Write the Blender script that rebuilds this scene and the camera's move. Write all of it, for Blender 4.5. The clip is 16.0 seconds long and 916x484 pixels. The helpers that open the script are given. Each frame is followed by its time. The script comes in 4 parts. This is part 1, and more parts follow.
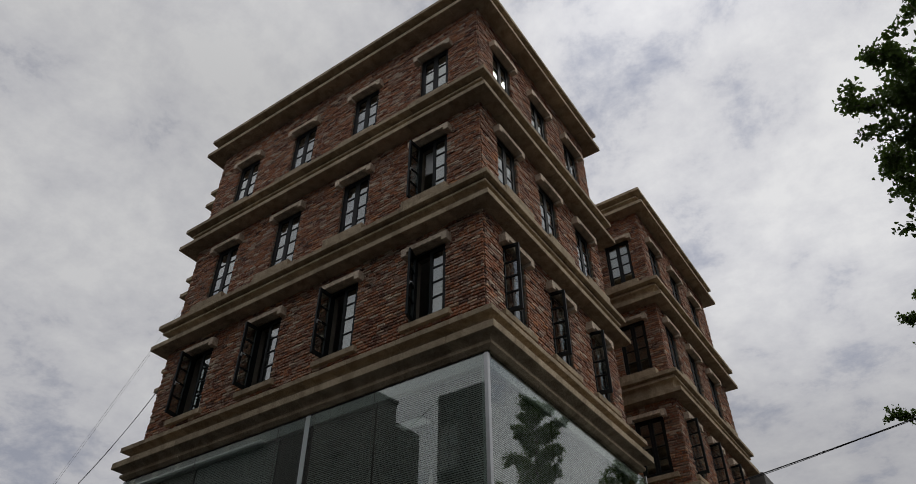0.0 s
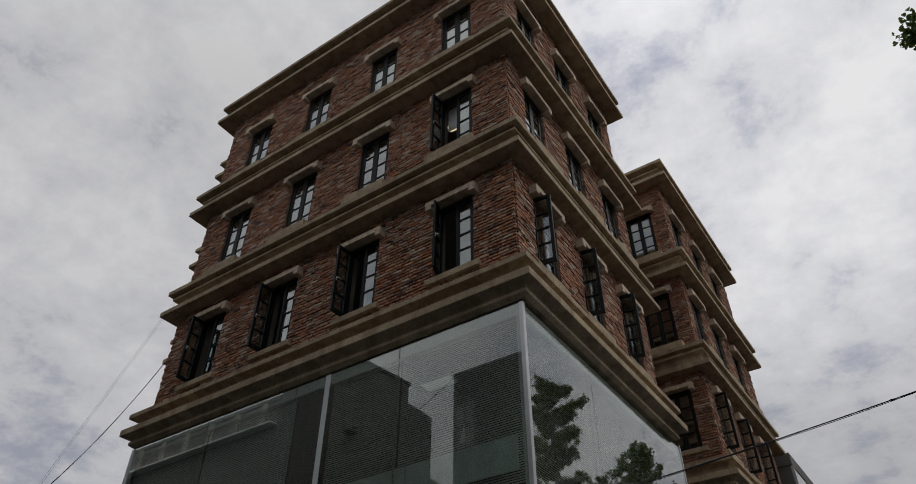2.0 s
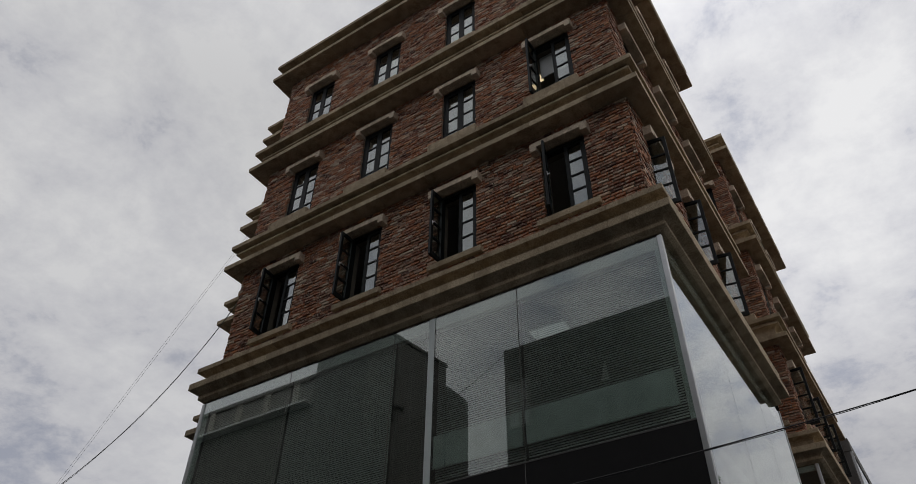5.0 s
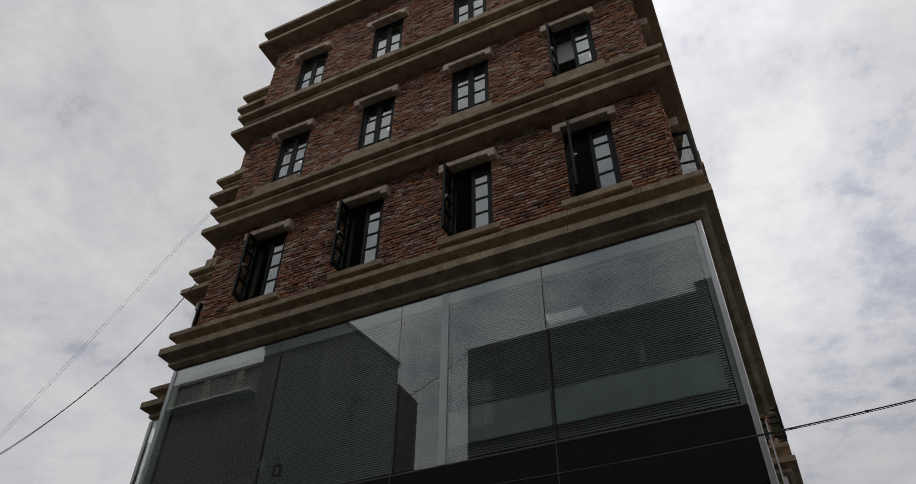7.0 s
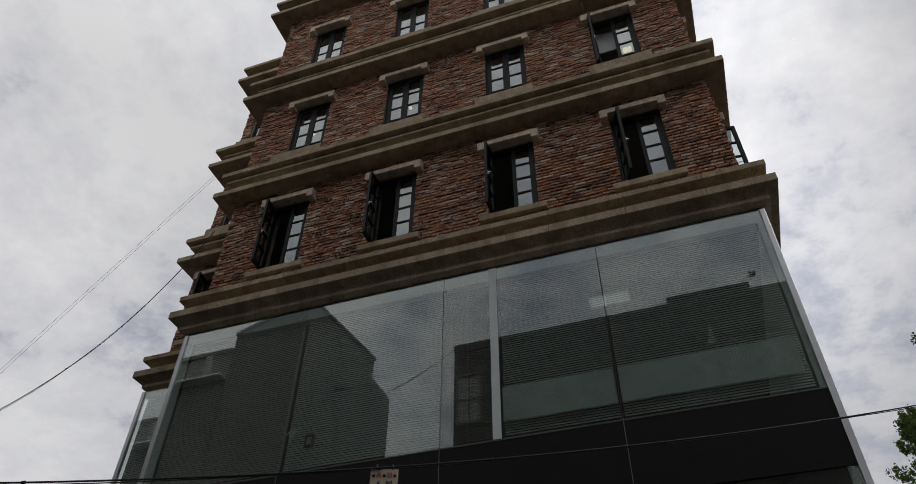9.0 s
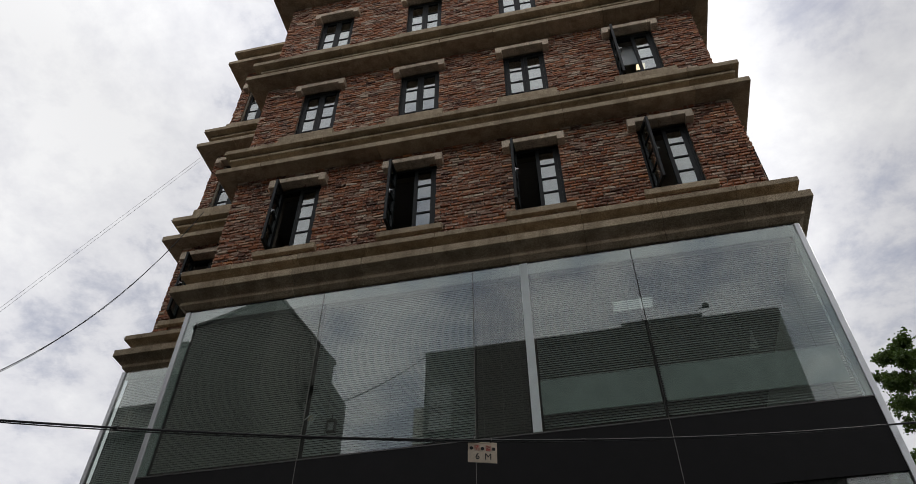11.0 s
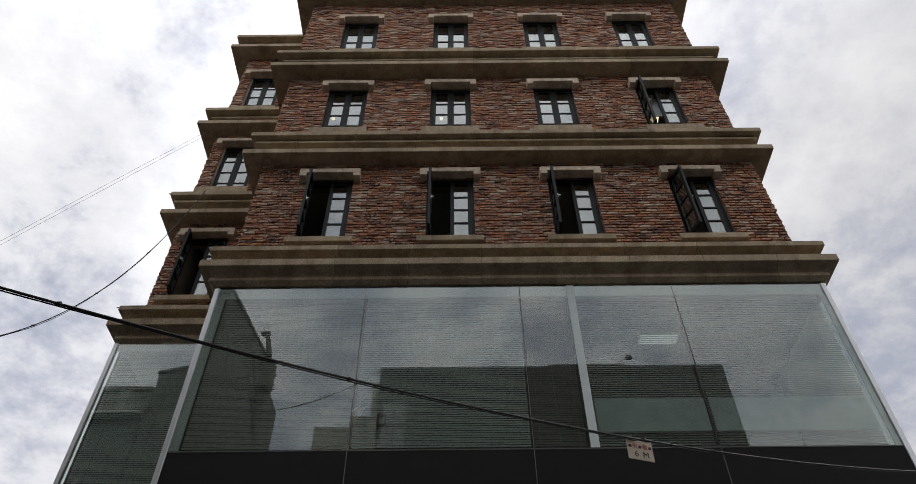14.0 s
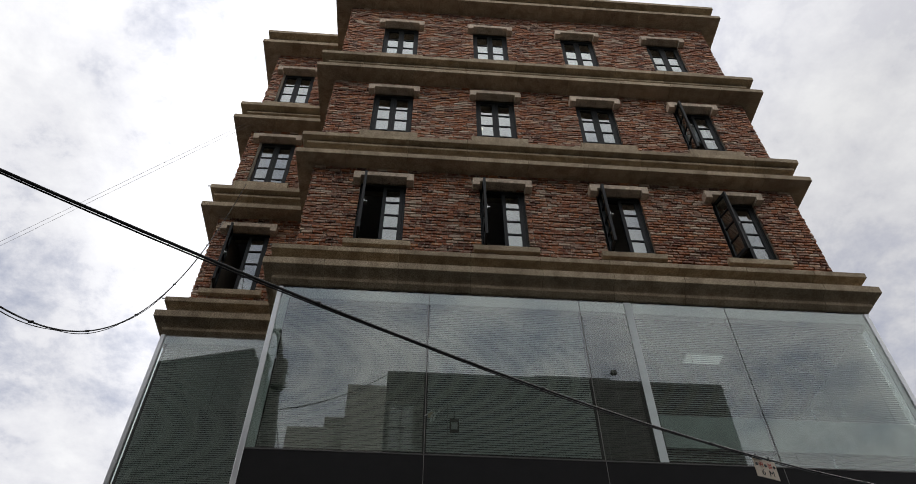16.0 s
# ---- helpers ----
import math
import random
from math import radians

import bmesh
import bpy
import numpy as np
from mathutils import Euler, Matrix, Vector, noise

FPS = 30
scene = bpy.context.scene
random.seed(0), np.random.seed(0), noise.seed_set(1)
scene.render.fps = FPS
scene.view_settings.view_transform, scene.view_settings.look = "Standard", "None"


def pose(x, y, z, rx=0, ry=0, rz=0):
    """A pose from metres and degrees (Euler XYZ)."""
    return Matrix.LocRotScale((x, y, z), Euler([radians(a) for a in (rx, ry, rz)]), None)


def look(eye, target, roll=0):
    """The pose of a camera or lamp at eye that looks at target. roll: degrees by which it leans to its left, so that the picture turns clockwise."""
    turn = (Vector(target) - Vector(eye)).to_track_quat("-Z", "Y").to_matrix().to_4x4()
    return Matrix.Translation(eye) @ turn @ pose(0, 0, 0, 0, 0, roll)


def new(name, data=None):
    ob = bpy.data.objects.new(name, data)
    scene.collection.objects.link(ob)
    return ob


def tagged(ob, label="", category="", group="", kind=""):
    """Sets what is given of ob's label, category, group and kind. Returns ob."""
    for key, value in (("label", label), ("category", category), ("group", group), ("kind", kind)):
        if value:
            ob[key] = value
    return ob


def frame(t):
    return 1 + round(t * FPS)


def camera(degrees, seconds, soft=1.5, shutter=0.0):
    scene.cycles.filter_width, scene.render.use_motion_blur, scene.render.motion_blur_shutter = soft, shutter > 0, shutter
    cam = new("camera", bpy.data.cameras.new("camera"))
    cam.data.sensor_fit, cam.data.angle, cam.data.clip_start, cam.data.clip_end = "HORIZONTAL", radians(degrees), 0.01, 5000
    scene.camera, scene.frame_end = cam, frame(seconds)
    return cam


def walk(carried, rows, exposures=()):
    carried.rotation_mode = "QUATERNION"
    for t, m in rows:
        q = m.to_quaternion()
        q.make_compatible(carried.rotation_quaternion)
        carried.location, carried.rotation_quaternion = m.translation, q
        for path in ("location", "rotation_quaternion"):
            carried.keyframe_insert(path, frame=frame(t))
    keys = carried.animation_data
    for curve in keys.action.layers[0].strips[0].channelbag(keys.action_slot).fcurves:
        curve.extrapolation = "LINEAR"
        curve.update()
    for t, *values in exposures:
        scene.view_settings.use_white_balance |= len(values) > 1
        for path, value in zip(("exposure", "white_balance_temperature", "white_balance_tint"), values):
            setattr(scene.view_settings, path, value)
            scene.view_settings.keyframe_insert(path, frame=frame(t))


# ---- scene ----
cam = camera(64.2, 16.0, soft=0.82)
PATH = [
    (0, (2.329, -0.324, 1.807), (1.467, 0.932, 3.103), -0.1),
    (0.5, (2.167, -0.081, 1.751), (1.307, 1.176, 3.047), -0.1),
    (1, (1.994, 0.092, 1.699), (1.13, 1.349, 2.994), 0.0),
    (1.5, (1.682, 0.206, 1.671), (0.816, 1.462, 2.964), 0.1),
    (2, (1.359, 0.294, 1.62), (0.491, 1.548, 2.914), 0.2),
    (2.5, (0.945, 0.292, 1.565), (0.077, 1.542, 2.863), 0.3),
    (3, (0.529, 0.29, 1.514), (-0.337, 1.54, 2.813), 0.3),
    (3.5, (0.136, 0.277, 1.466), (-0.726, 1.526, 2.768), 0.4),
    (4, (-0.258, 0.248, 1.38), (-1.113, 1.497, 2.687), 0.4),
    (4.2, (-0.404, 0.219, 1.332), (-1.259, 1.471, 2.637), 0.5),
    (6.3, (-2.043, 0.305, 1.185), (-2.767, 1.607, 2.52), 1.1),
    (6.5, (-2.232, 0.292, 1.169), (-2.927, 1.606, 2.507), 1.1),
    (7, (-2.629, 0.26, 1.09), (-3.276, 1.595, 2.432), 0.7),
    (7.5, (-3.02, 0.258, 1.012), (-3.634, 1.604, 2.358), 0.8),
    (8, (-3.433, 0.253, 0.949), (-4.014, 1.607, 2.3), 0.8),
    (8.5, (-3.869, 0.268, 0.882), (-4.411, 1.628, 2.243), 0.7),
    (9, (-4.312, 0.264, 0.857), (-4.804, 1.634, 2.228), 0.7),
    (11.3, (-6.075, 0.306, 0.601), (-6.336, 1.689, 2.022), -0.0),
    (11.5, (-6.24, 0.286, 0.561), (-6.474, 1.671, 1.986), 0.1),
    (12, (-6.664, 0.318, 0.523), (-6.832, 1.698, 1.96), 0.3),
    (12.5, (-7.033, 0.266, 0.466), (-7.149, 1.639, 1.916), 0.1),
    (13, (-7.399, 0.199, 0.415), (-7.467, 1.565, 1.874), 0.0),
    (13.5, (-7.776, 0.185, 0.352), (-7.804, 1.541, 1.822), -0.2),
    (14, (-8.156, 0.174, 0.327), (-8.157, 1.523, 1.803), -0.5),
    (14.5, (-8.534, 0.175, 0.339), (-8.504, 1.519, 1.82), -0.5),
    (15, (-8.939, 0.143, 0.338), (-8.883, 1.48, 1.824), -0.3),
    (15.5, (-9.32, 0.132, 0.271), (-9.239, 1.464, 1.76), -0.5),
    (16, (-9.691, 0.056, 0.243), (-9.588, 1.39, 1.729), -0.3),
]
walk(cam, [(t, look(eye, target, roll)) for t, eye, target, roll in PATH], [(0, -0.44), (1.5, -0.41), (3, -0.36), (7, -0.28), (9, -0.12), (11.5, 0.42), (12.5, 0.51), (16, 0.54)])

# ---- world, sun ----
def build_world():
    w = bpy.data.worlds.new("overcast_sky")
    w.use_nodes = True
    scene.world = w
    nt = w.node_tree
    nt.nodes.clear()
    N, L = nt.nodes.new, nt.links.new
    out, bg = N("ShaderNodeOutputWorld"), N("ShaderNodeBackground")
    sky = N("ShaderNodeTexSky")
    sky.sky_type, sky.sun_disc = "NISHITA", False
    sky.sun_elevation, sky.sun_rotation = radians(52), radians(61)
    skys = N("ShaderNodeVectorMath"); skys.operation = "SCALE"; skys.inputs[3].default_value = 0.085
    L(sky.outputs[0], skys.inputs[0])
    tc = N("ShaderNodeTexCoord")
    sep = N("ShaderNodeSeparateXYZ"); L(tc.outputs["Generated"], sep.inputs[0])
    zz = N("ShaderNodeMath"); zz.operation = "MAXIMUM"; zz.inputs[1].default_value = 0.0; L(sep.outputs[2], zz.inputs[0])
    za = N("ShaderNodeMath"); za.operation = "ADD"; za.inputs[1].default_value = 0.22; L(zz.outputs[0], za.inputs[0])
    dx = N("ShaderNodeMath"); dx.operation = "DIVIDE"; L(sep.outputs[0], dx.inputs[0]); L(za.outputs[0], dx.inputs[1])
    dy = N("ShaderNodeMath"); dy.operation = "DIVIDE"; L(sep.outputs[1], dy.inputs[0]); L(za.outputs[0], dy.inputs[1])
    cmb = N("ShaderNodeCombineXYZ"); L(dx.outputs[0], cmb.inputs[0]); L(dy.outputs[0], cmb.inputs[1])
    big = N("ShaderNodeTexNoise"); big.inputs["Scale"].default_value = 1.7; big.inputs["Detail"].default_value = 9; big.inputs["Roughness"].default_value = 0.56; big.inputs["Distortion"].default_value = 0.15
    small = N("ShaderNodeTexNoise"); small.inputs["Scale"].default_value = 7.5; small.inputs["Detail"].default_value = 10; small.inputs["Roughness"].default_value = 0.66; small.inputs["Distortion"].default_value = 0.12
    L(cmb.outputs[0], big.inputs["Vector"]); L(cmb.outputs[0], small.inputs["Vector"])
    add = N("ShaderNodeMath"); add.operation = "MULTIPLY_ADD"; add.inputs[1].default_value = 0.70; L(small.outputs[0], add.inputs[0]); L(big.outputs[0], add.inputs[2])
    ramp = N("ShaderNodeValToRGB")
    e = ramp.color_ramp.elements
    e[0].position, e[0].color = 0.66, (0.39, 0.405, 0.475, 1)
    e[1].position, e[1].color = 0.99, (0.735, 0.735, 0.745, 1)
    m = e.new(0.82); m.color = (0.61, 0.612, 0.643, 1)
    L(add.outputs[0], ramp.inputs[0])
    thin = N("ShaderNodeValToRGB")
    thin.color_ramp.elements[0].position, thin.color_ramp.elements[0].color = 0.65, (0.78, 0.78, 0.78, 1)
    thin.color_ramp.elements[1].position, thin.color_ramp.elements[1].color = 0.80, (1, 1, 1, 1)
    L(add.outputs[0], thin.inputs[0])
    mix = N("ShaderNodeMix"); mix.data_type = "RGBA"
    L(thin.outputs[0], mix.inputs["Factor"]); L(skys.outputs[0], mix.inputs["A"]); L(ramp.outputs[0], mix.inputs["B"])
    # brighter round the veiled sun, bluer and dimmer towards the horizon
    dot = N("ShaderNodeVectorMath"); dot.operation = "DOT_PRODUCT"; dot.inputs[1].default_value = Vector((-0.03, 0.69, 0.72)).normalized(); L(tc.outputs["Generated"], dot.inputs[0])
    veil = N("ShaderNodeMapRange"); veil.inputs["From Min"].default_value, veil.inputs["From Max"].default_value, veil.inputs["To Min"].default_value, veil.inputs["To Max"].default_value = 0.90, 0.99, 0.93, 1.40
    veil.interpolation_type = "SMOOTHSTEP"
    L(dot.outputs["Value"], veil.inputs[0])
    side = N("ShaderNodeMapRange"); side.interpolation_type = "SMOOTHSTEP"
    side.inputs["From Min"].default_value, side.inputs["From Max"].default_value, side.inputs["To Min"].default_value, side.inputs["To Max"].default_value = 0.12, 0.55, 1.0, 0.78
    L(sep.outputs[0], side.inputs[0])
    both = N("ShaderNodeMath"); both.operation = "MULTIPLY"; L(veil.outputs[0], both.inputs[0]); L(side.outputs[0], both.inputs[1])
    # thinner cloud to the west and behind the street
    west = N("ShaderNodeMapRange"); west.interpolation_type = "SMOOTHSTEP"
    west.inputs["From Min"].default_value, west.inputs["From Max"].default_value, west.inputs["To Min"].default_value, west.inputs["To Max"].default_value = -0.74, -0.50, 1.12, 1.0
    L(sep.outputs[0], west.inputs[0])
    south = N("ShaderNodeMapRange"); south.interpolation_type = "SMOOTHSTEP"
    south.inputs["From Min"].default_value, south.inputs["From Max"].default_value, south.inputs["To Min"].default_value, south.inputs["To Max"].default_value = -0.6, 0.1, 1.2, 1.0
    L(sep.outputs[1], south.inputs[0])
    high = N("ShaderNodeMapRange"); high.interpolation_type = "SMOOTHSTEP"
    high.inputs["From Min"].default_value, high.inputs["From Max"].default_value, high.inputs["To Min"].default_value, high.inputs["To Max"].default_value = 0.74, 0.86, 1.0, 1.22
    L(sep.outputs[2], high.inputs[0])
    for extra in (west, south, high):
        more = N("ShaderNodeMath"); more.operation = "MULTIPLY"; L(both.outputs[0], more.inputs[0]); L(extra.outputs[0], more.inputs[1])
        both = more
    low = N("ShaderNodeMapRange"); low.inputs["From Min"].default_value, low.inputs["From Max"].default_value, low.inputs["To Min"].default_value, low.inputs["To Max"].default_value = 0.05, 0.6, 0.55, 0.0
    L(sep.outputs[2], low.inputs[0])
    haze = N("ShaderNodeMix"); haze.data_type = "RGBA"; haze.inputs["B"].default_value = (0.49, 0.495, 0.545, 1)
    L(low.outputs[0], haze.inputs["Factor"]); L(mix.outputs["Result"], haze.inputs["A"])
    lit = N("ShaderNodeVectorMath"); lit.operation = "SCALE"; L(haze.outputs["Result"], lit.inputs[0]); L(both.outputs[0], lit.inputs[3])
    L(lit.outputs[0], bg.inputs[0]); bg.inputs[1].default_value = 1.0
    L(bg.outputs[0], out.inputs[0])


build_world()
sun = new("sun", bpy.data.lights.new("sun", "SUN"))
sun.data.energy, sun.data.angle, sun.data.color = 1.3, radians(40), (1.0, 0.97, 0.92)
sun.matrix_world = look((18, 10, 26), (0, 0, 0))


# ---- materials ----
def material(name, base, rough=0.7, metal=0.0, vary=0.15, scale=6.0, fine=60.0, bump=0.15, tint=None, spec=0.5):
    """Base colour with variation at two scales, and fine relief."""
    m = bpy.data.materials.new(name)
    m.use_nodes = True
    nt = m.node_tree
    N, L = nt.nodes.new, nt.links.new
    b = nt.nodes["Principled BSDF"]
    b.inputs["Roughness"].default_value, b.inputs["Metallic"].default_value = rough, metal
    b.inputs["Specular IOR Level"].default_value = spec
    tc = N("ShaderNodeTexCoord")
    n1, n2 = N("ShaderNodeTexNoise"), N("ShaderNodeTexNoise")
    for n, s in ((n1, scale), (n2, fine)):
        n.inputs["Scale"].default_value, n.inputs["Detail"].default_value = s, 5
        L(tc.outputs["Object"], n.inputs["Vector"])
    low = [c * (1 - vary) for c in (tint or base)]
    high = [min(1, c * (1 + vary)) for c in base]
    r = N("ShaderNodeValToRGB")
    r.color_ramp.elements[0].position, r.color_ramp.elements[0].color = 0.35, (*low, 1)
    r.color_ramp.elements[1].position, r.color_ramp.elements[1].color = 0.68, (*high, 1)
    av = N("ShaderNodeMath"); av.operation = "MULTIPLY_ADD"; av.inputs[1].default_value = 0.5
    hv = N("ShaderNodeMath"); hv.operation = "MULTIPLY"; hv.inputs[1].default_value = 0.5
    L(n1.outputs[0], av.inputs[0]); L(n2.outputs[0], hv.inputs[0]); L(hv.outputs[0], av.inputs[2])
    L(av.outputs[0], r.inputs[0]); L(r.outputs[0], b.inputs["Base Color"])
    if bump:
        bp = N("ShaderNodeBump"); bp.inputs["Strength"].default_value = bump; bp.inputs["Distance"].default_value = 0.01
        L(n2.outputs[0], bp.inputs["Height"]); L(bp.outputs[0], b.inputs["Normal"])
    return m


def granite_material(name, base):
    """Rough brownish granite: salt-and-pepper grain, rain stains."""
    m = material(name, base, 0.85, vary=0.2, scale=1.6, fine=45, bump=0.12, spec=0.15)
    nt = m.node_tree
    N, L = nt.nodes.new, nt.links.new
    b = nt.nodes["Principled BSDF"]
    old = b.inputs["Base Color"].links[0].from_socket
    tc = N("ShaderNodeTexCoord")
    v = N("ShaderNodeTexVoronoi"); v.inputs["Scale"].default_value = 95
    L(tc.outputs["Object"], v.inputs["Vector"])
    g = N("ShaderNodeValToRGB")
    g.color_ramp.elements[0].position, g.color_ramp.elements[0].color = 0.12, (0.55, 0.5, 0.45, 1)
    g.color_ramp.elements[1].position, g.color_ramp.elements[1].color = 0.75, (1.2, 1.18, 1.15, 1)
    L(v.outputs["Color"], g.inputs[0])
    mp = N("ShaderNodeMapping"); mp.inputs["Scale"].default_value = (5, 5, 0.7)
    L(tc.outputs["Object"], mp.inputs[0])
    st = N("ShaderNodeTexNoise"); st.inputs["Scale"].default_value = 1.0; st.inputs["Detail"].default_value = 6
    L(mp.outputs[0], st.inputs["Vector"])
    sr = N("ShaderNodeValToRGB")
    sr.color_ramp.elements[0].position, sr.color_ramp.elements[0].color = 0.34, (0.70, 0.68, 0.66, 1)
    sr.color_ramp.elements[1].position, sr.color_ramp.elements[1].color = 0.56, (1, 1, 1, 1)
    L(st.outputs[0], sr.inputs[0])
    info = N("ShaderNodeObjectInfo")
    tone = N("ShaderNodeMapRange"); tone.inputs["To Min"].default_value = 0.86; tone.inputs["To Max"].default_value = 1.1
    L(info.outputs["Random"], tone.inputs[0])
    cur = old
    for s in (g.outputs[0], sr.outputs[0]):
        x = N("ShaderNodeMix"); x.data_type, x.blend_type = "RGBA", "MULTIPLY"; x.inputs["Factor"].default_value = 1
        L(cur, x.inputs["A"]); L(s, x.inputs["B"]); cur = x.outputs["Result"]
    sc = N("ShaderNodeVectorMath"); sc.operation = "SCALE"; L(cur, sc.inputs[0]); L(tone.outputs[0], sc.inputs[3])
    L(sc.outputs[0], b.inputs["Base Color"])
    return m


def brick_material(name, single):
    """Reclaimed red brick: each brick its own tone, mortar smears and soot."""
    m = bpy.data.materials.new(name)
    m.use_nodes = True
    nt = m.node_tree
    N, L = nt.nodes.new, nt.links.new
    b = nt.nodes["Principled BSDF"]
    b.inputs["Roughness"].default_value = 0.9
    b.inputs["Specular IOR Level"].default_value = 0.25
    rnd = N("ShaderNodeObjectInfo").outputs["Random"] if single else N("ShaderNodeNewGeometry").outputs["Random Per Island"]
    r = N("ShaderNodeValToRGB")
    r.color_ramp.interpolation = "LINEAR"
    stops = ((0.0, (0.085, 0.046, 0.036)), (0.16, (0.19, 0.076, 0.048)), (0.38, (0.285, 0.110, 0.056)), (0.54, (0.37, 0.150, 0.074)), (0.68, (0.25, 0.128, 0.082)),
             (0.82, (0.30, 0.185, 0.135)), (0.93, (0.50, 0.40, 0.30)), (1.0, (0.46, 0.19, 0.08)))
    while len(r.color_ramp.elements) < len(stops):
        r.color_ramp.elements.new(0.5)
    for e, (p, c) in zip(r.color_ramp.elements, stops):
        e.position, e.color = p, (*c, 1)
    L(rnd, r.inputs[0])
    tc = N("ShaderNodeTexCoord")
    pos = N("ShaderNodeNewGeometry").outputs["Position"]
    n1 = N("ShaderNodeTexNoise"); n1.inputs["Scale"].default_value = 22; n1.inputs["Detail"].default_value = 8; n1.inputs["Roughness"].default_value = 0.74
    n2 = N("ShaderNodeTexNoise"); n2.inputs["Scale"].default_value = 70; n2.inputs["Detail"].default_value = 4
    L(pos, n1.inputs["Vector"]); L(pos, n2.inputs["Vector"])
    smear = N("ShaderNodeValToRGB")
    smear.color_ramp.elements[0].position, smear.color_ramp.elements[0].color = 0.50, (0, 0, 0, 1)
    smear.color_ramp.elements[1].position, smear.color_ramp.elements[1].color = 0.62, (0.72, 0.72, 0.72, 1)
    L(n1.outputs[0], smear.inputs[0])
    x = N("ShaderNodeMix"); x.data_type = "RGBA"
    L(smear.outputs[0], x.inputs["Factor"]); L(r.outputs[0], x.inputs["A"]); x.inputs["B"].default_value = (0.54, 0.45, 0.35, 1)
    soot = N("ShaderNodeMapRange"); soot.inputs["From Min"].default_value = 0.3; soot.inputs["From Max"].default_value = 0.7; soot.inputs["To Min"].default_value = 0.7; soot.inputs["To Max"].default_value = 1.4
    L(n2.outputs[0], soot.inputs[0])
    sc = N("ShaderNodeVectorMath"); sc.operation = "SCALE"; L(x.outputs["Result"], sc.inputs[0]); L(soot.outputs[0], sc.inputs[3])
    L(sc.outputs[0], b.inputs["Base Color"])
    bp = N("ShaderNodeBump"); bp.inputs["Strength"].default_value = 0.6; bp.inputs["Distance"].default_value = 0.008
    L(n1.outputs[0], bp.inputs["Height"]); L(bp.outputs[0], b.inputs["Normal"])
    return m


def glass_material(name, tint, facing, rise=3.0):
    """Reflective glazing: clear tinted body, gloss that rises towards grazing angles; facing: a face's gloss seen square on."""
    m = bpy.data.materials.new(name)
    m.use_nodes = True
    nt = m.node_tree
    nt.nodes.clear()
    N, L = nt.nodes.new, nt.links.new
    out, mix, tr, gl, lw, pw, mr = (N(k) for k in ("ShaderNodeOutputMaterial", "ShaderNodeMixShader", "ShaderNodeBsdfTransparent", "ShaderNodeBsdfGlossy", "ShaderNodeLayerWeight", "ShaderNodeMath", "ShaderNodeMapRange"))
    lw.inputs["Blend"].default_value = 0.5
    pw.operation = "POWER"
    pw.inputs[1].default_value = rise
    mr.inputs["To Min"].default_value, mr.inputs["To Max"].default_value = facing, 0.94
    tr.inputs[0].default_value = (*tint, 1)
    gl.inputs["Color"].default_value = (0.95, 0.965, 0.945, 1)
    gl.inputs["Roughness"].default_value = 0.0
    L(lw.outputs["Facing"], pw.inputs[0]); L(pw.outputs[0], mr.inputs[0]); L(mr.outputs[0], mix.inputs[0])
    L(tr.outputs[0], mix.inputs[1]); L(gl.outputs[0], mix.inputs[2]); L(mix.outputs[0], out.inputs[0])
    return m


GRANITE = granite_material("granite", (0.46, 0.383, 0.272))
PALE_GRANITE = granite_material("pale_granite", (0.66, 0.565, 0.45))
BRICK = brick_material("old_brick_joined", False)
BRICK_ONE = brick_material("old_brick", True)
MORTAR = material("mortar", (0.21, 0.185, 0.145), 0.95, vary=0.25, scale=3, fine=80, bump=0.4, spec=0.2)
FRAME = material("black_frame_paint", (0.009, 0.011, 0.011), 0.5, vary=0.2, bump=0.05, spec=0.18)
PANE = glass_material("window_glass", (0.75, 0.8, 0.8), 0.15)
GLAZING = glass_material("curtain_wall_glass", (0.755, 0.80, 0.775), 0.085, 2.4)
STEEL = material("brushed_steel", (0.55, 0.56, 0.56), 0.38, 0.9, vary=0.08, bump=0.03)
RAIL = material("rail_paint", (0.66, 0.72, 0.70), 0.5, vary=0.06, bump=0.02)
WHITE = material("white_paint", (0.8, 0.82, 0.81), 0.6, vary=0.05, bump=0.03)
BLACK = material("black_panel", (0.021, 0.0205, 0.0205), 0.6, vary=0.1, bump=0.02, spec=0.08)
SLAT = material("blind_slat", (0.59, 0.62, 0.61), 0.5, vary=0.06, bump=0.0)
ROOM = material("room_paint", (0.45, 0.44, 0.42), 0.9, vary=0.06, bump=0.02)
# near-black room paint: the shade of unlit interiors is put into the colour
DIMROOM = material("dim_room_paint", (0.05, 0.05, 0.05), 0.9, vary=0.1, bump=0.02)
CABLE = material("cable_rubber", (0.012, 0.012, 0.013), 0.6, vary=0.1, bump=0.0)
ASPHALT = material("asphalt", (0.042, 0.042, 0.044), 0.95, vary=0.25, scale=0.6, fine=90, bump=0.5, spec=0.2)
RENDERWALL = material("cement_render", (0.23, 0.22, 0.21), 0.9, vary=0.2, scale=0.7, fine=30, bump=0.2)
PALEWALL = material("pale_render", (0.42, 0.40, 0.36), 0.9, vary=0.15, scale=0.6, fine=20, bump=0.1)
CREAM = material("cream_plate", (0.62, 0.52, 0.40), 0.5, vary=0.12, scale=8, fine=60, bump=0.02)
WIRE = material("galvanised_wire", (0.20, 0.20, 0.205), 0.6, vary=0.1, bump=0.0)
